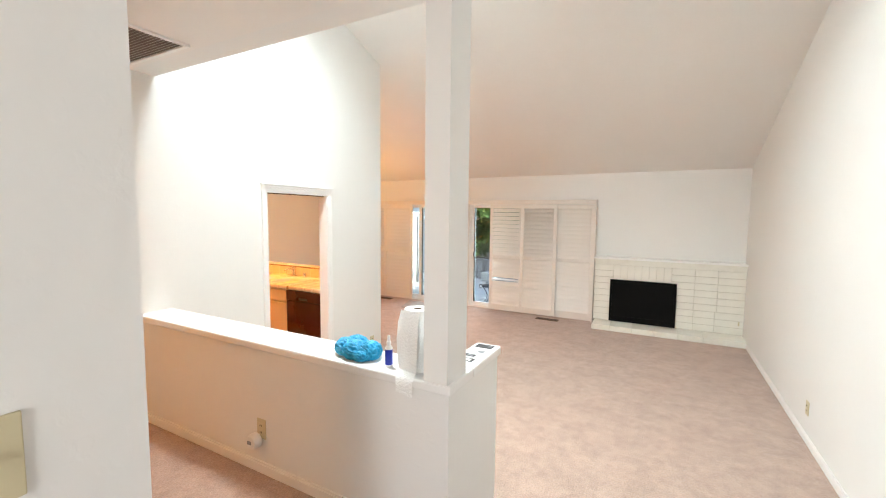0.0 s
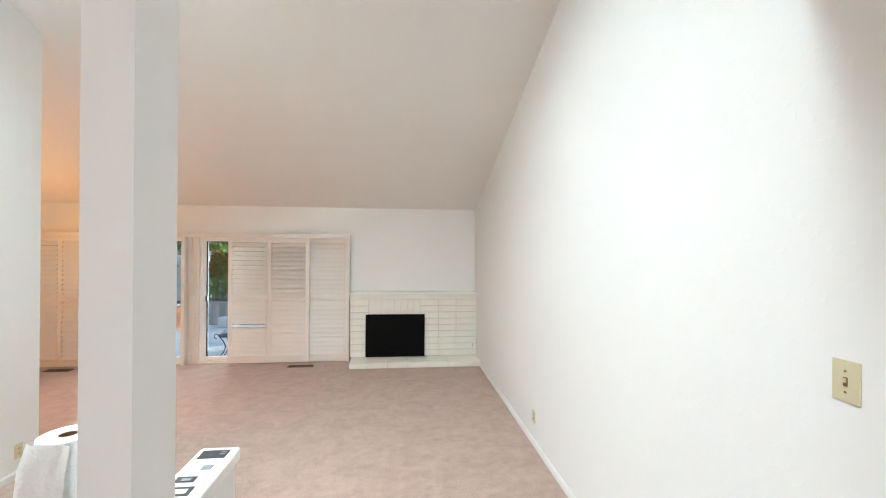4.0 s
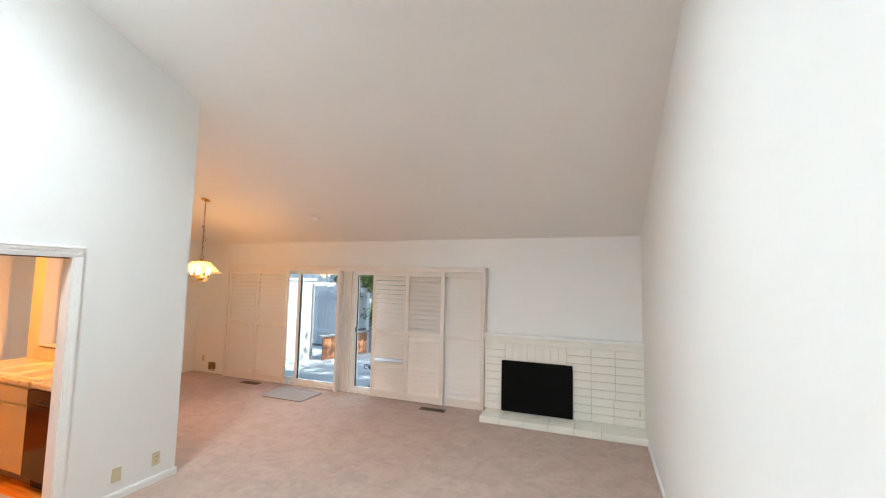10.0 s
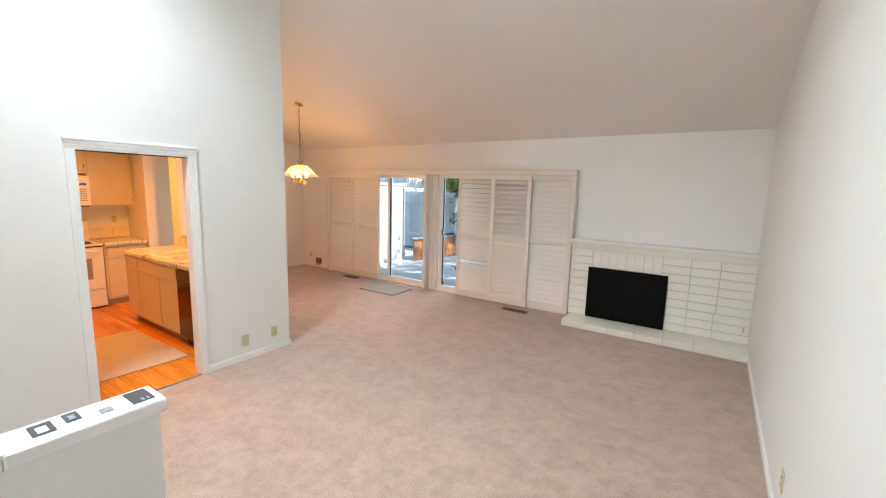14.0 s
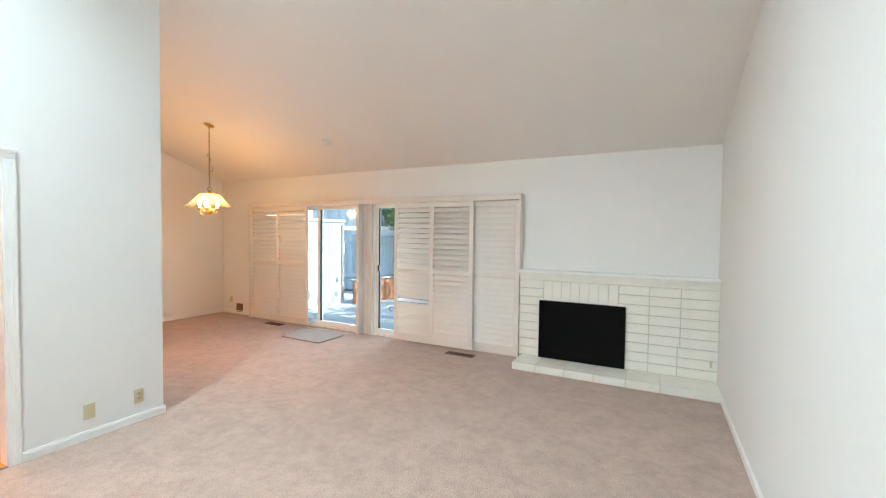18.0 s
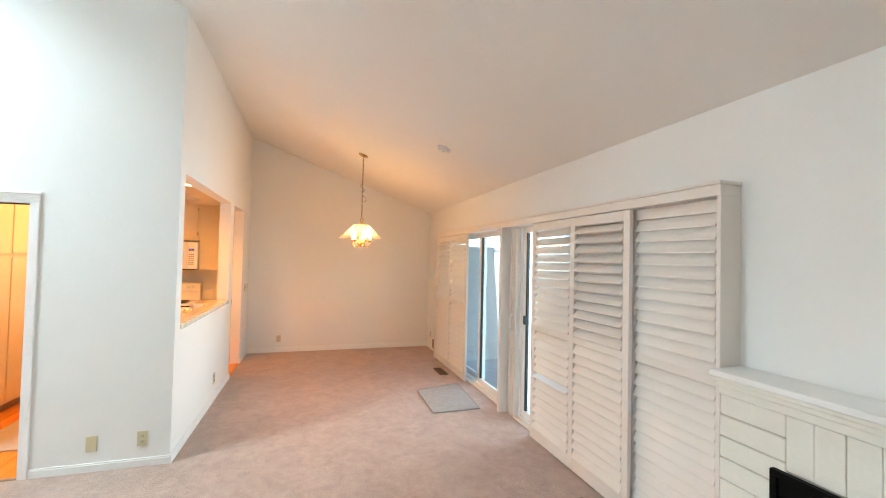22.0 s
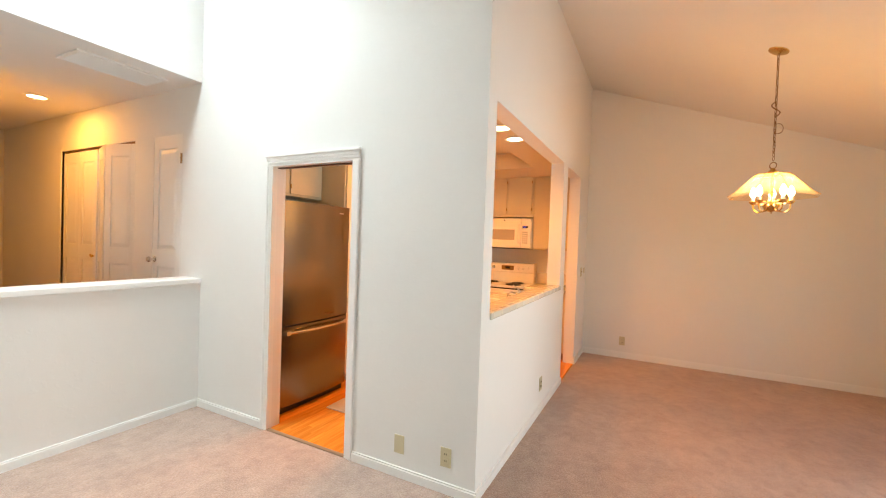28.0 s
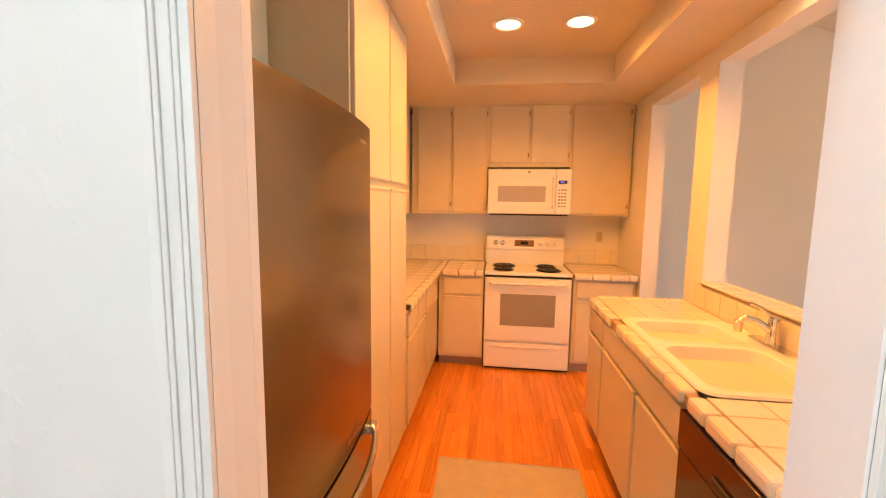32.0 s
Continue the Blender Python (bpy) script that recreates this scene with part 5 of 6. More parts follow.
part("body", bx(-3.78, -3.175, 3.99, KY1 - 0.01, 0.1, CT - 0.05), BLACK, dwm)
part("door", bx(-3.775, -3.18, 3.955, 3.99, 0.12, 0.735, bevel=0.004), DISHBLACK, dwm)
panel = part("control_panel", bx(-3.775, -3.18, 3.95, 3.99, 0.74, CT - 0.055, bevel=0.004), DISHBLACK, dwm)
part("latch", bx(-3.55, -3.41, 3.94, 3.95, 0.76, 0.785, bevel=0.003), BLACK, panel)
part("toe_panel", bx(-3.775, -3.18, 4.03, 4.04, 0.0, 0.1), BLACK, dwm)

set_out(dwm, PENINSULA)

# sink: rim with rounded corners, two bowls
sink = thing("sink", (-4.2, 4.29, CT), "white double-bowl cast sink set in tile", "sink")
SX0, SX1, SY0, SY1 = SINK


def rounded(x0, x1, y0, y1, r, n=5):
    pts = []
    for cx, cy, a0 in ((x1 - r, y1 - r, 0), (x0 + r, y1 - r, 90), (x0 + r, y0 + r, 180), (x1 - r, y0 + r, 270)):
        for k in range(n + 1):
            a = radians(a0 + 90 * k / n)
            pts.append((cx + r * math.cos(a), cy + r * math.sin(a)))
    return pts


def bowl(x0, x1, y0, y1, depth):
    bm = bmesh.new()
    rows = []
    for off, z, r in ((-0.006, 0.011, 0.07), (0.004, 0.006, 0.07), (0.012, -0.02, 0.07), (0.03, -depth + 0.03, 0.06), (0.06, -depth, 0.05)):
        rows.append([bm.verts.new((x, y, CT + z)) for x, y in rounded(x0 + off, x1 - off, y0 + off, y1 - off, r)])
    for a, b in zip(rows, rows[1:]):
        for i in range(len(a)):
            bm.faces.new((a[i], a[(i + 1) % len(a)], b[(i + 1) % len(a)], b[i]))
    bm.faces.new(rows[-1])
    part("bowl", bm, APPLIANCE, sink, smooth=True)


bowls = ((SX0 + 0.045, -4.225, SY0 + 0.05, SY1 - 0.11), (-4.175, SX1 - 0.045, SY0 + 0.05, SY1 - 0.11))
for b in bowls:
    bowl(*b, 0.19)
bm = bmesh.new()
outer = [bm.verts.new((x, y, CT + 0.002)) for x, y in rounded(SX0, SX1, SY0, SY1, 0.06)]
outer_top = [bm.verts.new((x, y, CT + 0.011)) for x, y in rounded(SX0 + 0.006, SX1 - 0.006, SY0 + 0.006, SY1 - 0.006, 0.06)]
loops = [[bm.verts.new((x, y, CT + 0.011)) for x, y in rounded(b[0] - 0.006, b[1] + 0.006, b[2] - 0.006, b[3] + 0.006, 0.07)] for b in bowls]
for i in range(len(outer)):
    bm.faces.new((outer[i], outer[(i + 1) % len(outer)], outer_top[(i + 1) % len(outer)], outer_top[i]))
edges = []
for ring in (outer_top, *loops):
    for i in range(len(ring)):
        e = bm.edges.get((ring[i], ring[(i + 1) % len(ring)])) or bm.edges.new((ring[i], ring[(i + 1) % len(ring)]))
        edges.append(e)
bmesh.ops.triangle_fill(bm, use_beauty=True, use_dissolve=False, edges=edges)
part("rim", bm, APPLIANCE, sink)
for b in bowls:
    bm = bmesh.new()
    lathe(bm, [(0.042, -0.188), (0.04, -0.185), (0.03, -0.187), (0.002, -0.188)], ((b[0] + b[1]) / 2, (b[2] + b[3]) / 2, CT), 20)
    part("drain", bm, CHROME, sink, smooth=True)
fa = thing("faucet", (-4.21, 4.563, CT + 0.011), "chrome single-lever kitchen faucet", "faucet")
FXX, FYY, FZ = -4.21, 4.563, CT + 0.011
bm = bmesh.new()
box(bm, FXX - 0.125, FXX + 0.125, FYY - 0.028, FYY + 0.028, FZ, FZ + 0.014, bevel=0.006)
part("deck_plate", bm, CHROME, fa)
bm = bmesh.new()
lathe(bm, [(0.028, 0.014), (0.026, 0.06), (0.022, 0.09), (0.024, 0.11), (0.02, 0.125), (0.004, 0.13)], (FXX, FYY, FZ), 20)
part("body", bm, CHROME, fa, smooth=True)
bm = bmesh.new()
tube(bm, [(FXX, FYY - 0.01, FZ + 0.07), (FXX - 0.015, FYY - 0.06, FZ + 0.108), (FXX - 0.022, FYY - 0.105, FZ + 0.115), (FXX - 0.025, FYY - 0.125, FZ + 0.098)], 0.015, 12)
sp_ = part("spout", bm, CHROME, fa, smooth=True)
bm = bmesh.new()
lathe(bm, [(0.016, 0.0), (0.018, 0.02), (0.018, 0.045), (0.014, 0.05)], (FXX - 0.026, FYY - 0.127, FZ + 0.055), 16)
part("filter_head", bm, CHROME, sp_, smooth=True)
bm = bmesh.new()
tube(bm, [(FXX, FYY, FZ + 0.125), (FXX - 0.01, FYY - 0.05, FZ + 0.165), (FXX - 0.015, FYY - 0.09, FZ + 0.185)], 0.008, 10)
part("lever", bm, CHROME, fa, smooth=True)
bm = bmesh.new()
lathe(bm, [(0.022, 0.0), (0.022, 0.05), (0.02, 0.055), (0.004, 0.056)], (-4.0, 4.566, CT + 0.011), 18)
ag = thing("sink_air_gap", (-4.0, 4.566, CT + 0.011), "short chrome air gap cap on the sink deck", "air gap")
part("cap", bm, CHROME, ag, smooth=True)

# range
rg = thing("range", (-6.35, 3.605, 0), "white freestanding electric range with four black coils", "range")
RY0, RY1 = 3.222, 3.988
part("body", bx(XW - 0.06, -6.095, RY0, RY1, 0.03, 0.885), APPLIANCE, rg)
part("plinth", bx(XW + 0.05, -6.12, RY0 + 0.01, RY1 - 0.01, 0.0, 0.03), BLACK, rg)
part("side_gap", bx(-6.12, -6.098, RY0 - 0.006, RY0, 0.02, 0.9), DARK, rg)
part("cooktop", bx(-6.61, -6.065, RY0 - 0.002, RY1 + 0.002, 0.888, 0.918, bevel=0.006), APPLIANCE, rg)
part("vent_gap", bx(-6.094, -6.088, RY0 + 0.005, RY1 - 0.005, 0.868, 0.887), DARK, rg)
door = part("oven_door", bx(-6.095, -6.068, RY0 + 0.004, RY1 - 0.004, 0.285, 0.865, bevel=0.006), APPLIANCE, rg)
part("oven_window", bx(-6.069, -6.0655, 3.366, 3.851, 0.431, 0.722, bevel=0.001), material("oven_window", (0.33, 0.30, 0.25), 0.12, vary=0.04), door)
bm = bmesh.new()
tube(bm, [(-6.066, RY0 + 0.05, 0.815), (-6.035, RY0 + 0.06, 0.82), (-6.03, 3.605, 0.82), (-6.035, RY1 - 0.06, 0.82), (-6.066, RY1 - 0.05, 0.815)], 0.013, 12)
part("handle", bm, APPLIANCE, door, smooth=True)
dr = part("storage_drawer", bx(-6.095, -6.068, RY0 + 0.004, RY1 - 0.004, 0.035, 0.268, bevel=0.006), APPLIANCE, rg)
part("drawer_pull", bx(-6.07, -6.06, RY0 + 0.06, RY1 - 0.06, 0.225, 0.24, bevel=0.004), APPLIANCE, dr)
bm = bmesh.new()
prof = [(-6.74, 0.918), (-6.585, 0.918), (-6.59, 1.06), (-6.575, 1.075), (-6.588, 1.185), (-6.605, 1.205), (-6.74, 1.205)]
ends = [[bm.verts.new((px_, yy, pz)) for px_, pz in prof] for yy in (RY0, RY1)]
for i in range(len(prof)):
    bm.faces.new((ends[0][i], ends[0][(i + 1) % len(prof)], ends[1][(i + 1) % len(prof)], ends[1][i]))
bm.faces.new(ends[0])
bm.faces.new(ends[1])
bg = part("backguard", bm, APPLIANCE, rg)
for yy in (3.31, 3.38, 3.76, 3.83, 3.90):
    bm = bmesh.new()
    lathe(bm, [(0.024, 0), (0.022, 0.012), (0.016, 0.016), (0.014, 0.03), (0.004, 0.031)], (-6.58, yy, 1.135), 18, "x")
    part("knob", bm, CHROME if yy < 3.5 else APPLIANCE, bg, smooth=True)
part("control_panel", bx(-6.584, -6.574, 3.50, 3.69, 1.10, 1.165, bevel=0.003), BRONZE, bg)
part("clock_display", bx(-6.574, -6.5725, 3.56, 3.63, 1.12, 1.15), BLACKGLASS, bg)
for cx, cy, r in ((-6.22, 3.39, 0.082), (-6.22, 3.80, 0.1), (-6.45, 3.40, 0.1), (-6.45, 3.80, 0.082)):
    bm = bmesh.new()
    lathe(bm, [(r + 0.018, 0.002), (r + 0.014, 0.004), (r * 0.9, 0.001), (0.01, 0.0005)], (cx, cy, 0.918), 24)
    pan = part("drip_pan", bm, BLACKGLASS, rg, smooth=True)
    bm = bmesh.new()
    pts = []
    for k in range(90):
        a, rr = k * 0.42, 0.018 + (r - 0.018) * k / 89
        pts.append((cx + rr * math.cos(a), cy + rr * math.sin(a), 0.928))
    tube(bm, pts, 0.0065, 6)
    part("coil", bm, COIL, pan, smooth=True)

set_out(rg, (0.072, 0.066, 0.0))

# microwave
mw = thing("microwave", (-6.45, 3.6, 1.447), "white over-the-range microwave with a dim window", "microwave")
MY0, MY1, MZ0, MZ1, MX = 3.222, 3.984, 1.447, 1.866, -6.255
part("body", bx(XW + 0.02, MX - 0.035, MY0, MY1, MZ0, MZ1, bevel=0.004), APPLIANCE, mw)
md = part("door", bx(MX - 0.035, MX, MY0, 3.845, MZ0 + 0.004, MZ1, bevel=0.006), APPLIANCE, mw)
part("window", bx(MX - 0.001, MX + 0.002, 3.315, 3.755, MZ0 + 0.115, MZ0 + 0.262), material("microwave_window", (0.42, 0.39, 0.35), 0.2, vary=0.05), md)
part("window_border", bx(MX - 0.002, MX + 0.001, 3.285, 3.785, MZ0 + 0.08, MZ0 + 0.30, bevel=0.001), WHITEPLASTIC, md)
part("vent_lip", bx(MX - 0.01, MX + 0.004, MY0 + 0.01, MY1 - 0.01, MZ1 - 0.045, MZ1 - 0.04), WHITEPLASTIC, md)
bm = bmesh.new()
tube(bm, [(MX, 3.822, MZ0 + 0.065), (MX + 0.03, 3.822, MZ0 + 0.085), (MX + 0.03, 3.822, MZ0 + 0.315), (MX, 3.822, MZ0 + 0.335)], 0.011, 10)
part("handle", bm, APPLIANCE, md, smooth=True)
cp = part("control_panel", bx(MX - 0.035, MX - 0.002, 3.849, MY1, MZ0 + 0.004, MZ1, bevel=0.005), APPLIANCE, mw)
part("display", bx(MX - 0.003, MX + 0.0005, 3.868, 3.945, MZ0 + 0.285, MZ0 + 0.315), BLACKGLASS, cp)
part("digits", bx(MX + 0.0005, MX + 0.001, 3.885, 3.92, MZ0 + 0.295, MZ0 + 0.306), DISPLAY, cp)
for r in range(6):
    for c in range(3):
        part("button", bx(MX - 0.003, MX, 3.868 + c * 0.027, 3.888 + c * 0.027, MZ0 + 0.07 + r * 0.03, MZ0 + 0.085 + r * 0.03), GREYINK, cp)
bm = bmesh.new()
lathe(bm, [(0.013, 0), (0.012, 0.002), (0.002, 0.0022)], (MX, 3.6, MZ1 - 0.028), 16, "x")
part("badge", bm, GREYINK, md, smooth=True)
part("underside", bx(XW + 0.05, MX - 0.02, MY0 + 0.02, MY1 - 0.02, MZ0 - 0.012, MZ0), BLACK, mw)

set_out(mw, (-0.010, 0.068, -0.018))

# refrigerator
fr = thing("refrigerator", (-3.44, 2.5, 0), "stainless steel bottom-freezer refrigerator with curved doors", "refrigerator")
RX0, RX1, FD = -3.835, -3.05, 2.83
part("body", bx(RX0 + 0.005, RX1 - 0.005, BACK + 0.03, FD, 0.03, 1.765), material("grey_cabinet_side", (0.10, 0.095, 0.09), 0.5), fr)


def curved_door(z0, z1, name):
    bm = bmesh.new()
    n = 14
    front, back = [], []
    for i in range(n + 1):
        u = i / n
        x = RX0 + (RX1 - RX0) * u
        bulge = 0.052 + 0.028 * (1 - (2 * u - 1) ** 2)
        front.append([bm.verts.new((x, FD + bulge, z)) for z in (z0, z1)])
        back.append([bm.verts.new((x, FD + 0.008, z)) for z in (z0, z1)])
    for i in range(n):
        bm.faces.new((front[i][0], front[i + 1][0], front[i + 1][1], front[i][1]))
        bm.faces.new((back[i][0], back[i][1], back[i + 1][1], back[i + 1][0]))
        bm.faces.new((front[i][1], front[i + 1][1], back[i + 1][1], back[i][1]))
        bm.faces.new((front[i][0], back[i][0], back[i + 1][0], front[i + 1][0]))
    for s in (0, n):
        bm.faces.new((front[s][0], front[s][1], back[s][1], back[s][0]))
    return part(name, bm, STEEL, fr, smooth=True)


ud = curved_door(0.75, 1.785, "upper_door")
ld = curved_door(0.07, 0.735, "freezer_drawer")
part("door_gap", bx(RX0 + 0.004, RX1 - 0.004, FD, FD + 0.05, 0.735, 0.75), BLACK, fr)
part("toe_grille", bx(RX0 + 0.01, RX1 - 0.01, FD - 0.02, FD + 0.02, 0.0, 0.07), BLACK, fr)
bm = bmesh.new()
arc = []
for i in range(15):
    u = i / 14
    out = FD + 0.052 + 0.028 * (1 - (2 * u - 1) ** 2) + 0.02 + 0.036 * math.sin(math.pi * u) ** 0.5
    arc.append((RX0 + 0.05 + (RX1 - RX0 - 0.1) * u, out, 0.685 + 0.006 * math.sin(math.pi * u)))
tube(bm, arc, 0.012, 12)
hh = part("handle", bm, CHROME, ld, "curved steel bar handle", smooth=True)
for p in (arc[0], arc[-1]):
    part("handle_mount", bx(p[0] - 0.022, p[0] + 0.022, p[1] - 0.035, p[1] + 0.014, p[2] - 0.02, p[2] + 0.02, bevel=0.006), CHROME, hh)
part("badge", bx(RX0 + 0.1, RX0 + 0.16, FD + 0.068, FD + 0.071, 1.715, 1.727), CHROME, ud)
part("sticker", bx(-3.62, -3.5, FD + 0.0735, FD + 0.081, 0.785, 0.80), BRONZE, ud)
set_out(fr, FRIDGE)
wall_plate(XW, 4.42, 1.20, "x+", "outlet", "dark outlet above the tile backsplash", 0.06, 0.1)

# ---- oak strip floor ----
rng = random.Random(9)
floor_k = bpy.data.objects["floor_kitchen"]
wide = 0.0572
lengths = (0.45, 0.62, 0.8, 1.0, 1.2)
y = 2.72
while y < 4.10:
    x = -6.15 + rng.uniform(-0.5, 0)
    while x < XK - 0.02:
        L = rng.choice(lengths)
        a, b = max(x, -6.6), min(x + L, XK - 0.02)
        if b - a > 0.06:
            brick(floor_k, round(a, 2) + 0.0005, round(b, 2) - 0.0005, y + 0.0004, y + wide - 0.0004, -0.003, 0.005 + rng.choice((0, 0.0004)), OAK, "plank", 0.0004)
        x += L
    y += wide
bm = bmesh.new()
box(bm, XW, KX, KY0, 2.72, -0.003, 0.0045)
box(bm, XW, KX, y, KY1, -0.003, 0.0045)
box(bm, DOORWAY[0], DOORWAY[1], KY1, YK - 0.01, -0.003, 0.0045)
part("planks_under_cabinets", bm, OAK, floor_k)

# unseen window, added as the seat of the extra entry light
ew = thing("window_entry_added", (0.75, SOUTH - 0.07, 0.94), "clear window in a white frame, unseen, added to light the entry", "window", kind="structure")
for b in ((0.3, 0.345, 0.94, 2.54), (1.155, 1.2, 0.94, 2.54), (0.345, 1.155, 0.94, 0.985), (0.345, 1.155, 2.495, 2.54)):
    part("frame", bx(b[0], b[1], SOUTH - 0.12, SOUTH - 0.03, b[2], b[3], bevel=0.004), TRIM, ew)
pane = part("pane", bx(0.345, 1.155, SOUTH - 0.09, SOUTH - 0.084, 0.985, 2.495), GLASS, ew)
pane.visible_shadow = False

# ---- patio outside ----
bm = bmesh.new()
box(bm, -60, 60, 8.12, 120, -0.5, -0.13)
solid("ground", bm, material("garden_soil", (0.14, 0.11, 0.08), 0.95, vary=0.2, bump=0.5, bump_scale=20), "brown garden soil", "ground", kind="structure")
pavement = thing("pavement", (-2.1, 10.0, -0.13), "pale concrete patio slabs", "patio", kind="structure")
for i in range(5):
    for j in range(3):
        x0, y0 = -6.9 + i * 1.9, 8.13 + j * 1.25
        brick(pavement, x0 + 0.006, x0 + 1.894, y0 + 0.006, y0 + 1.244, -0.13, -0.055, CONCRETE, "slab", 0.006)
# eave added above the view to keep sky light off the shutter backs
structure("roof_eave", [(XW - 0.3, XE + 0.3, 8.12, 8.75, 2.40, 2.46), (XW - 0.3, XE + 0.3, 8.71, 8.75, 2.28, 2.40)], PALEWOOD, "pale timber eave, unseen, added to shade the patio doors", "eave")
PY = 11.62
rng = random.Random(21)
pl = thing("planter_wall", (-3.5, PY, -0.13), "grey weathered board planter wall along the patio", "planter", "patio planters")
x = -4.93
while x < 3.0:
    brick(pl, x + 0.002, x + 0.138, PY, PY + 0.03 + rng.uniform(-0.004, 0.004), -0.12, 0.50, GREYWOOD, "board", 0.003)
    x += 0.14
part("cap_board", bx(-4.95, 3.05, PY - 0.05, PY + 0.1, 0.50, 0.54, bevel=0.004), GREYWOOD, pl)
part("soil", bx(-5.6, 3.0, PY + 0.035, PY + 1.3, -0.1, 0.46), material("planter_soil", (0.09, 0.065, 0.045), 0.95), pl)
rp = thing("planter_wall", (-5.2, 10.95, -0.13), "redwood board planter wall running aslant to the patio", "planter", "patio planters")
start, stop = Vector((-5.24, 10.15, 0)), Vector((-4.90, 11.62, 0))
run = (stop - start).length
aslant = Matrix.Translation(start) @ Matrix.Rotation(math.atan2(stop.y - start.y, stop.x - start.x), 4, "Z")
for i in range(11):
    a = i * run / 11
    bm = bmesh.new()
    box(bm, a + 0.002, a + run / 11 - 0.002, 0.0, 0.03 + rng.uniform(-0.003, 0.003), -0.12, 0.49, bevel=0.003, m=aslant)
    part("board", bm, REDWOOD, rp)
bm = bmesh.new()
box(bm, -0.05, run + 0.03, -0.04, 0.11, 0.49, 0.53, bevel=0.004, m=aslant)
part("cap_board", bm, GREYWOOD, rp)
fence = thing("fence", (-2, 13.0, 0), "tall weathered grey board fence behind the planter", "fence")
x = -9.0
while x < -5.0:
    h = 2.6 + rng.uniform(-0.02, 0.02)
    brick(fence, x + 0.003, x + 0.147, 12.6, 12.625, -0.13, round(h, 2), PALEWOOD, "board", 0.003)
    x += 0.15
for z in (0.3, 1.3, 2.4):
    part("rail", bx(-9, -5.0, 12.565, 12.6, z - 0.045, z + 0.045), PALEWOOD, fence)
fence = thing("fence", (0, 16.5, 0), "dark board fence far behind the trees", "fence")
x = -9.0
while x < 8.0:
    brick(fence, x + 0.003, x + 0.197, 16.6, 16.625, -0.13, 1.9, GREYWOOD, "board", 0.003)
    x += 0.2
part("rail", bx(-9, 8, 16.565, 16.6, 1.7, 1.79), GREYWOOD, fence)
sw = thing("neighbour_wall", (-5.6, 9.2, 0), "pale stucco garden wall beside the patio", "wall")
part("wall", bx(-5.75, -5.60, 8.13, 10.22, -0.13, 1.84, bevel=0.006), STUCCO, sw)
part("cap", bx(-5.78, -5.57, 8.13, 10.25, 1.84, 1.90, bevel=0.006), STUCCO, sw)
part("pipe", bx(-5.595, -5.545, 10.12, 10.17, -0.1, 1.78, bevel=0.01), GREYWOOD, sw)
per = thing("pergola", (-6, 11.4, 0), "weathered white-grey timber pergola frame", "pergola")
for px in (-6.9, -4.9):
    part("post", bx(px - 0.045, px + 0.045, 11.60, 11.69, -0.13, 1.70, bevel=0.004), PALEWOOD, per)
part("beam", bx(-7.3, -4.45, 11.56, 11.60, 1.54, 1.68, bevel=0.004), PALEWOOD, per)
for i in range(6):
    a = -7.1 + i * 0.5
    part("rafter", bx(a, a + 0.04, 11.3, 12.58, 1.69, 1.79, bevel=0.003), PALEWOOD, per)

# wrought iron chair
G, ccx, ccy = -0.055, -2.70, 8.42
chair = thing("patio_chair", (ccx, ccy, G), "small black wrought iron patio chair with scrolled legs", "chair")
bm = bmesh.new()
lathe(bm, [(0.02, 0.395), (0.195, 0.395), (0.205, 0.405), (0.195, 0.415), (0.02, 0.42)], (ccx, ccy, G), 28)
part("seat", bm, IRON, chair, smooth=True)
for k in range(4):
    a = math.pi / 4 + k * math.pi / 2
    c, s = math.cos(a), math.sin(a)
    bm = bmesh.new()
    tube(bm, [(ccx + r * c, ccy + r * s, G + h) for r, h in ((0.19, 0.40), (0.12, 0.31), (0.085, 0.22), (0.11, 0.13), (0.20, 0.04), (0.25, 0.008))], 0.008, 8)
    leg = part("leg", bm, IRON, chair, smooth=True)
    bm = bmesh.new()
    tube(bm, [(ccx + (0.235 + 0.036 * math.cos(q)) * c, ccy + (0.235 + 0.036 * math.cos(q)) * s, G + 0.415 + 0.036 * math.sin(q)) for q in [2.6 - 0.42 * i for i in range(12)]], 0.006, 6)
    part("scroll", bm, IRON, leg, smooth=True)
for s in (-1, 1):
    bm = bmesh.new()
    tube(bm, [(ccx + 0.17, ccy + s * 0.12, G + 0.41), (ccx + 0.22, ccy + s * 0.14, G + 0.58), (ccx + 0.26, ccy + s * 0.13, G + 0.72), (ccx + 0.25, ccy + s * 0.07, G + 0.80)], 0.008, 8)
    part("back_post", bm, IRON, chair, smooth=True)
bm = bmesh.new()
tube(bm, [(ccx + 0.25, ccy - 0.07, G + 0.80), (ccx + 0.26, ccy, G + 0.83), (ccx + 0.25, ccy + 0.07, G + 0.80)], 0.008, 8)
part("back_top", bm, IRON, chair, smooth=True)


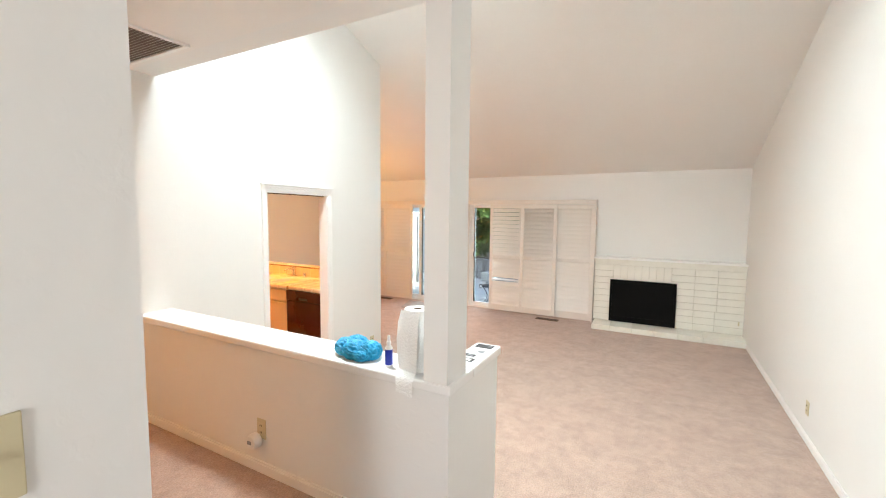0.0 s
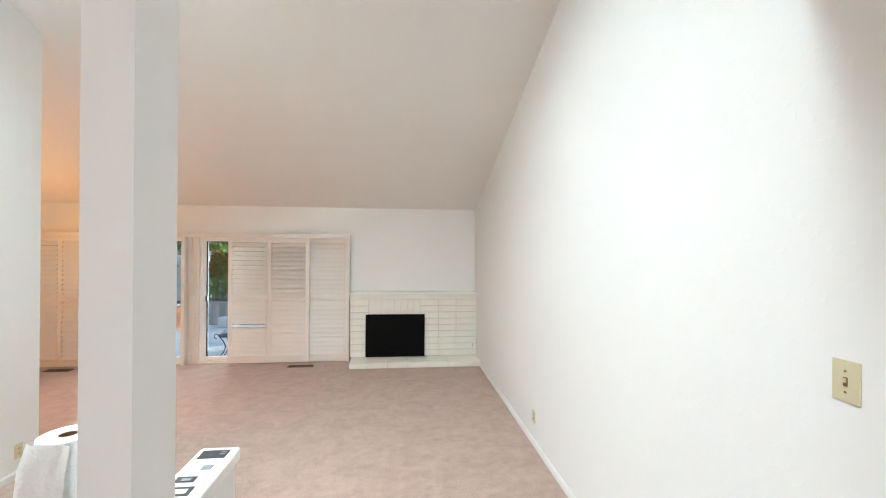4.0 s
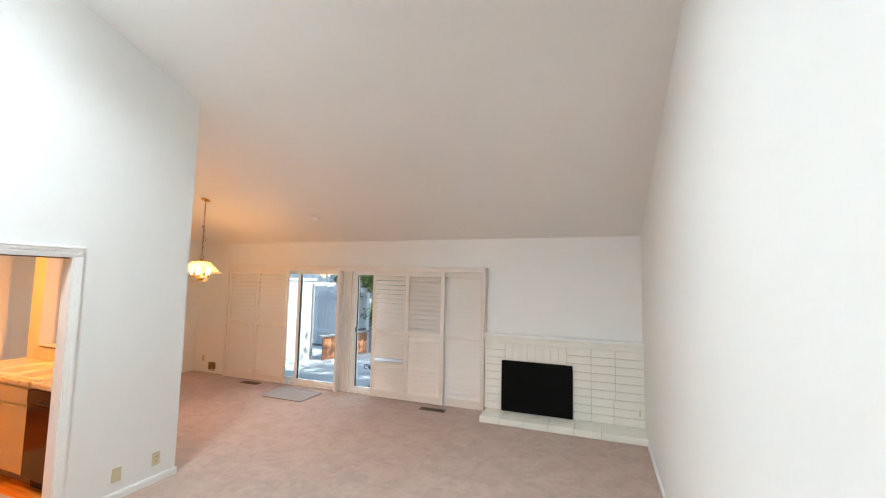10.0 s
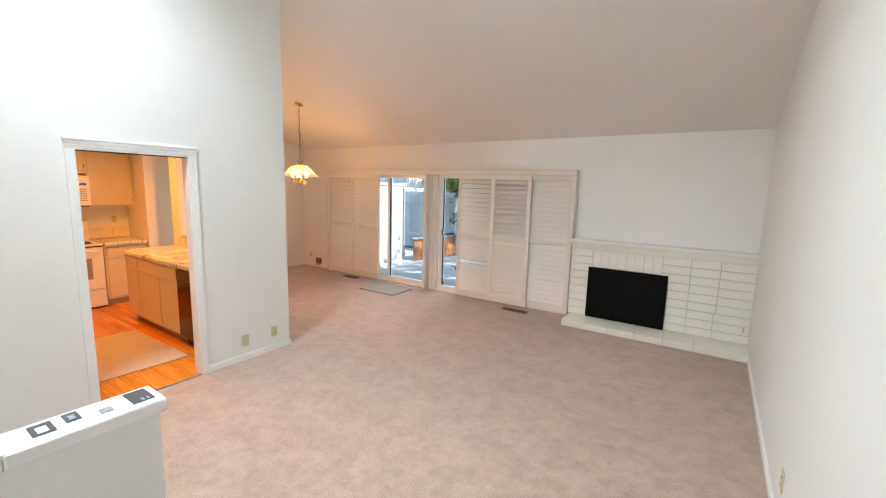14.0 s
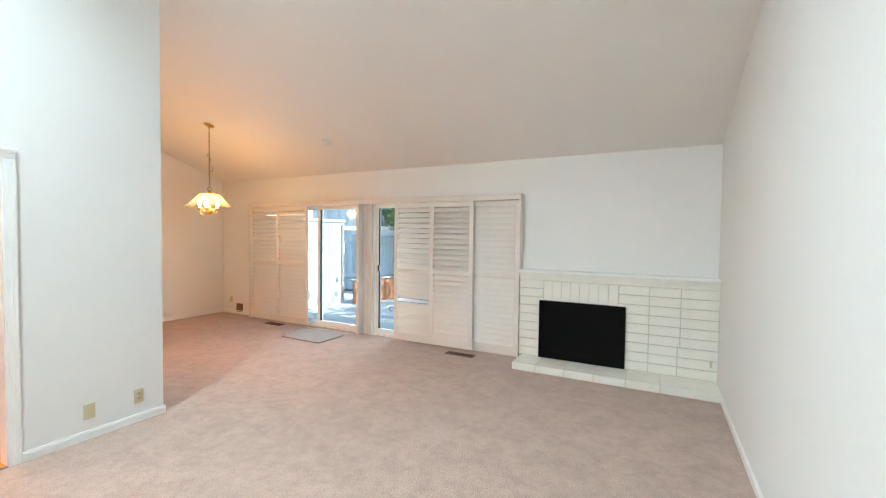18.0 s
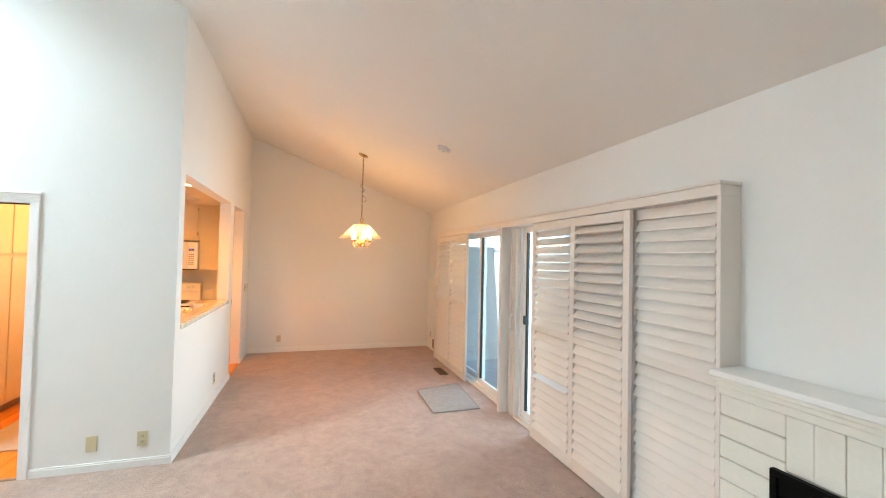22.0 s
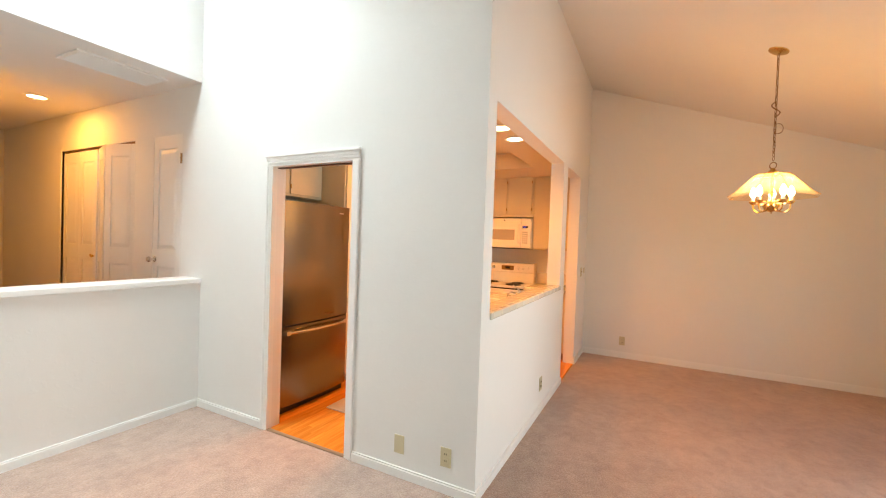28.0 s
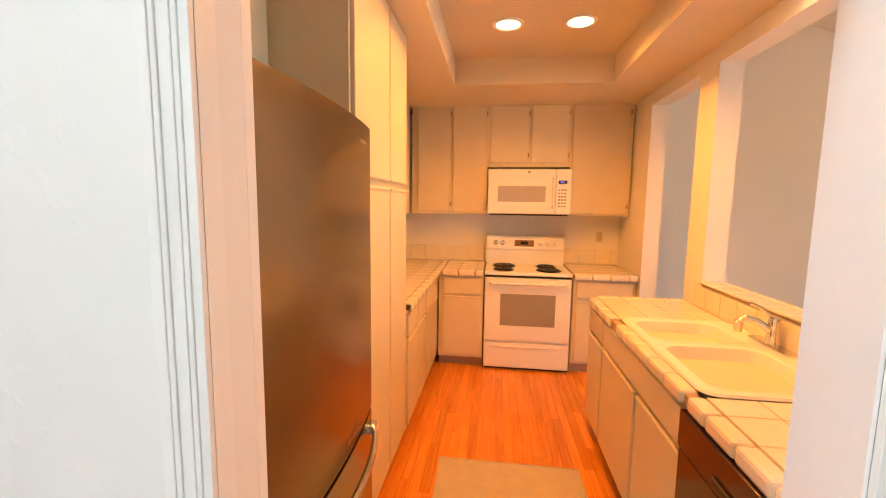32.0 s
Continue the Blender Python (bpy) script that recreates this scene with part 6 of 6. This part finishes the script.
# trees and shrubs
def tree(name, at, height, spread, label, seed, leaves=1500, low=0.35, size=0.16):
    rnd = random.Random(seed)
    t = thing(name, at, label, "tree" if name == "tree" else "shrub")
    base = Vector(at)
    bm = bmesh.new()
    tips = []
    def limb(start, way, length, radius, depth):
        pts = [start]
        p, w = start.copy(), way.normalized()
        for _ in range(4):
            w = (w + Vector((rnd.uniform(-0.2, 0.2), rnd.uniform(-0.2, 0.2), rnd.uniform(-0.02, 0.16)))).normalized()
            p = p + w * length / 4
            pts.append(p.copy())
        rows = []
        for i, q in enumerate(pts):
            r = radius * (1 - 0.6 * i / 4)
            rows.append([bm.verts.new(q + Vector((r * math.cos(k * math.pi / 3), r * math.sin(k * math.pi / 3), 0))) for k in range(6)])
        for a, b in zip(rows, rows[1:]):
            for k in range(6):
                bm.faces.new((a[k], a[(k + 1) % 6], b[(k + 1) % 6], b[k]))
        tips.extend(pts[2:])
        if depth:
            for _ in range(4):
                a = rnd.uniform(0, 2 * math.pi)
                limb(pts[rnd.choice((2, 3, 4))], Vector((math.cos(a), math.sin(a), rnd.uniform(0.2, 0.9))), length * rnd.uniform(0.5, 0.75), radius * 0.45, depth - 1)
    limb(base, Vector((0, 0, 1)), height * low, 0.05 * height / 3, 0)
    top = tips[-1]
    tips.clear()
    for _ in range(6):
        a = rnd.uniform(0, 2 * math.pi)
        limb(top, Vector((math.cos(a) * 0.9, math.sin(a) * 0.9, rnd.uniform(0.3, 1.2))), spread * rnd.uniform(0.6, 1.0), 0.025 * height / 3, 2)
    part("trunk", bm, BARK, t)
    bm = bmesh.new()
    for _ in range(leaves):
        c = rnd.choice(tips) + Vector((rnd.gauss(0, 0.16), rnd.gauss(0, 0.16), rnd.gauss(0, 0.14))) * spread * 0.7
        a, e, L = rnd.uniform(0, 2 * math.pi), rnd.uniform(-0.9, 0.7), size * rnd.uniform(0.6, 1.2)
        w = Vector((math.cos(a) * math.cos(e), math.sin(a) * math.cos(e), math.sin(e)))
        s = w.cross(Vector((rnd.uniform(-0.4, 0.4), rnd.uniform(-0.4, 0.4), 1))).normalized() * L * 0.3
        up = w.cross(s).normalized() * L * 0.08
        q = [bm.verts.new(v) for v in (c, c + w * L * 0.45 + s - up, c + w * L, c + w * L * 0.45 - s - up)]
        bm.faces.new(q)
    part("crown", bm, LEAF, t)


tree("tree", (-4.9, 13.6, -0.13), 3.6, 1.7, "dense leafy green tree behind the planter", 3, 9000, 0.3, 0.15)
tree("tree", (-3.2, 13.9, -0.13), 3.8, 1.8, "dense leafy green tree behind the planter", 5, 9000, 0.3, 0.15)
tree("tree", (-0.9, 14.2, -0.13), 4.4, 2.0, "tall leafy tree behind the planter", 7, 7000, 0.4)
# the next tree is added out of view, only for its dappled shade
tree("tree", (0.5, 10.2, -0.13), 6.2, 2.3, "tall thin-leaved tree out of view, added to dapple the patio with shade", 23, 3400, 0.5, 0.2)
tree("tree", (2.4, 14.5, -0.13), 4.4, 2.0, "tall leafy tree behind the planter", 17, 5000, 0.4)
tree("tree", (-8.2, 14.4, -0.13), 4.6, 1.8, "leafy tree behind the weathered fence", 19, 4000, 0.4)
tree("shrub", (-4.35, 12.45, 0.4), 2.0, 0.95, "tall dense green shrub in the planter", 8, 9000, 0.25, 0.12)
tree("shrub", (-3.3, 12.35, 0.4), 1.9, 0.9, "tall dense green shrub in the planter", 11, 8000, 0.25, 0.12)
tree("shrub", (-4.55, 12.1, 0.4), 1.0, 0.6, "low bushy green shrub in the planter", 31, 4500, 0.15, 0.11)
tree("shrub", (-3.75, 12.15, 0.4), 1.1, 0.65, "low bushy green shrub in the planter", 33, 4500, 0.15, 0.11)
tree("shrub", (-1.4, 12.2, 0.4), 1.4, 0.7, "green shrub in the planter", 13, 3000, 0.3, 0.11)

rock = thing("stone_block", (-3.9, 11.35, -0.06), "grey stone block on the patio", "stone")
part("block", bx(-4.12, -3.72, 11.24, 11.54, -0.06, 0.19, bevel=0.02), CONCRETE, rock)
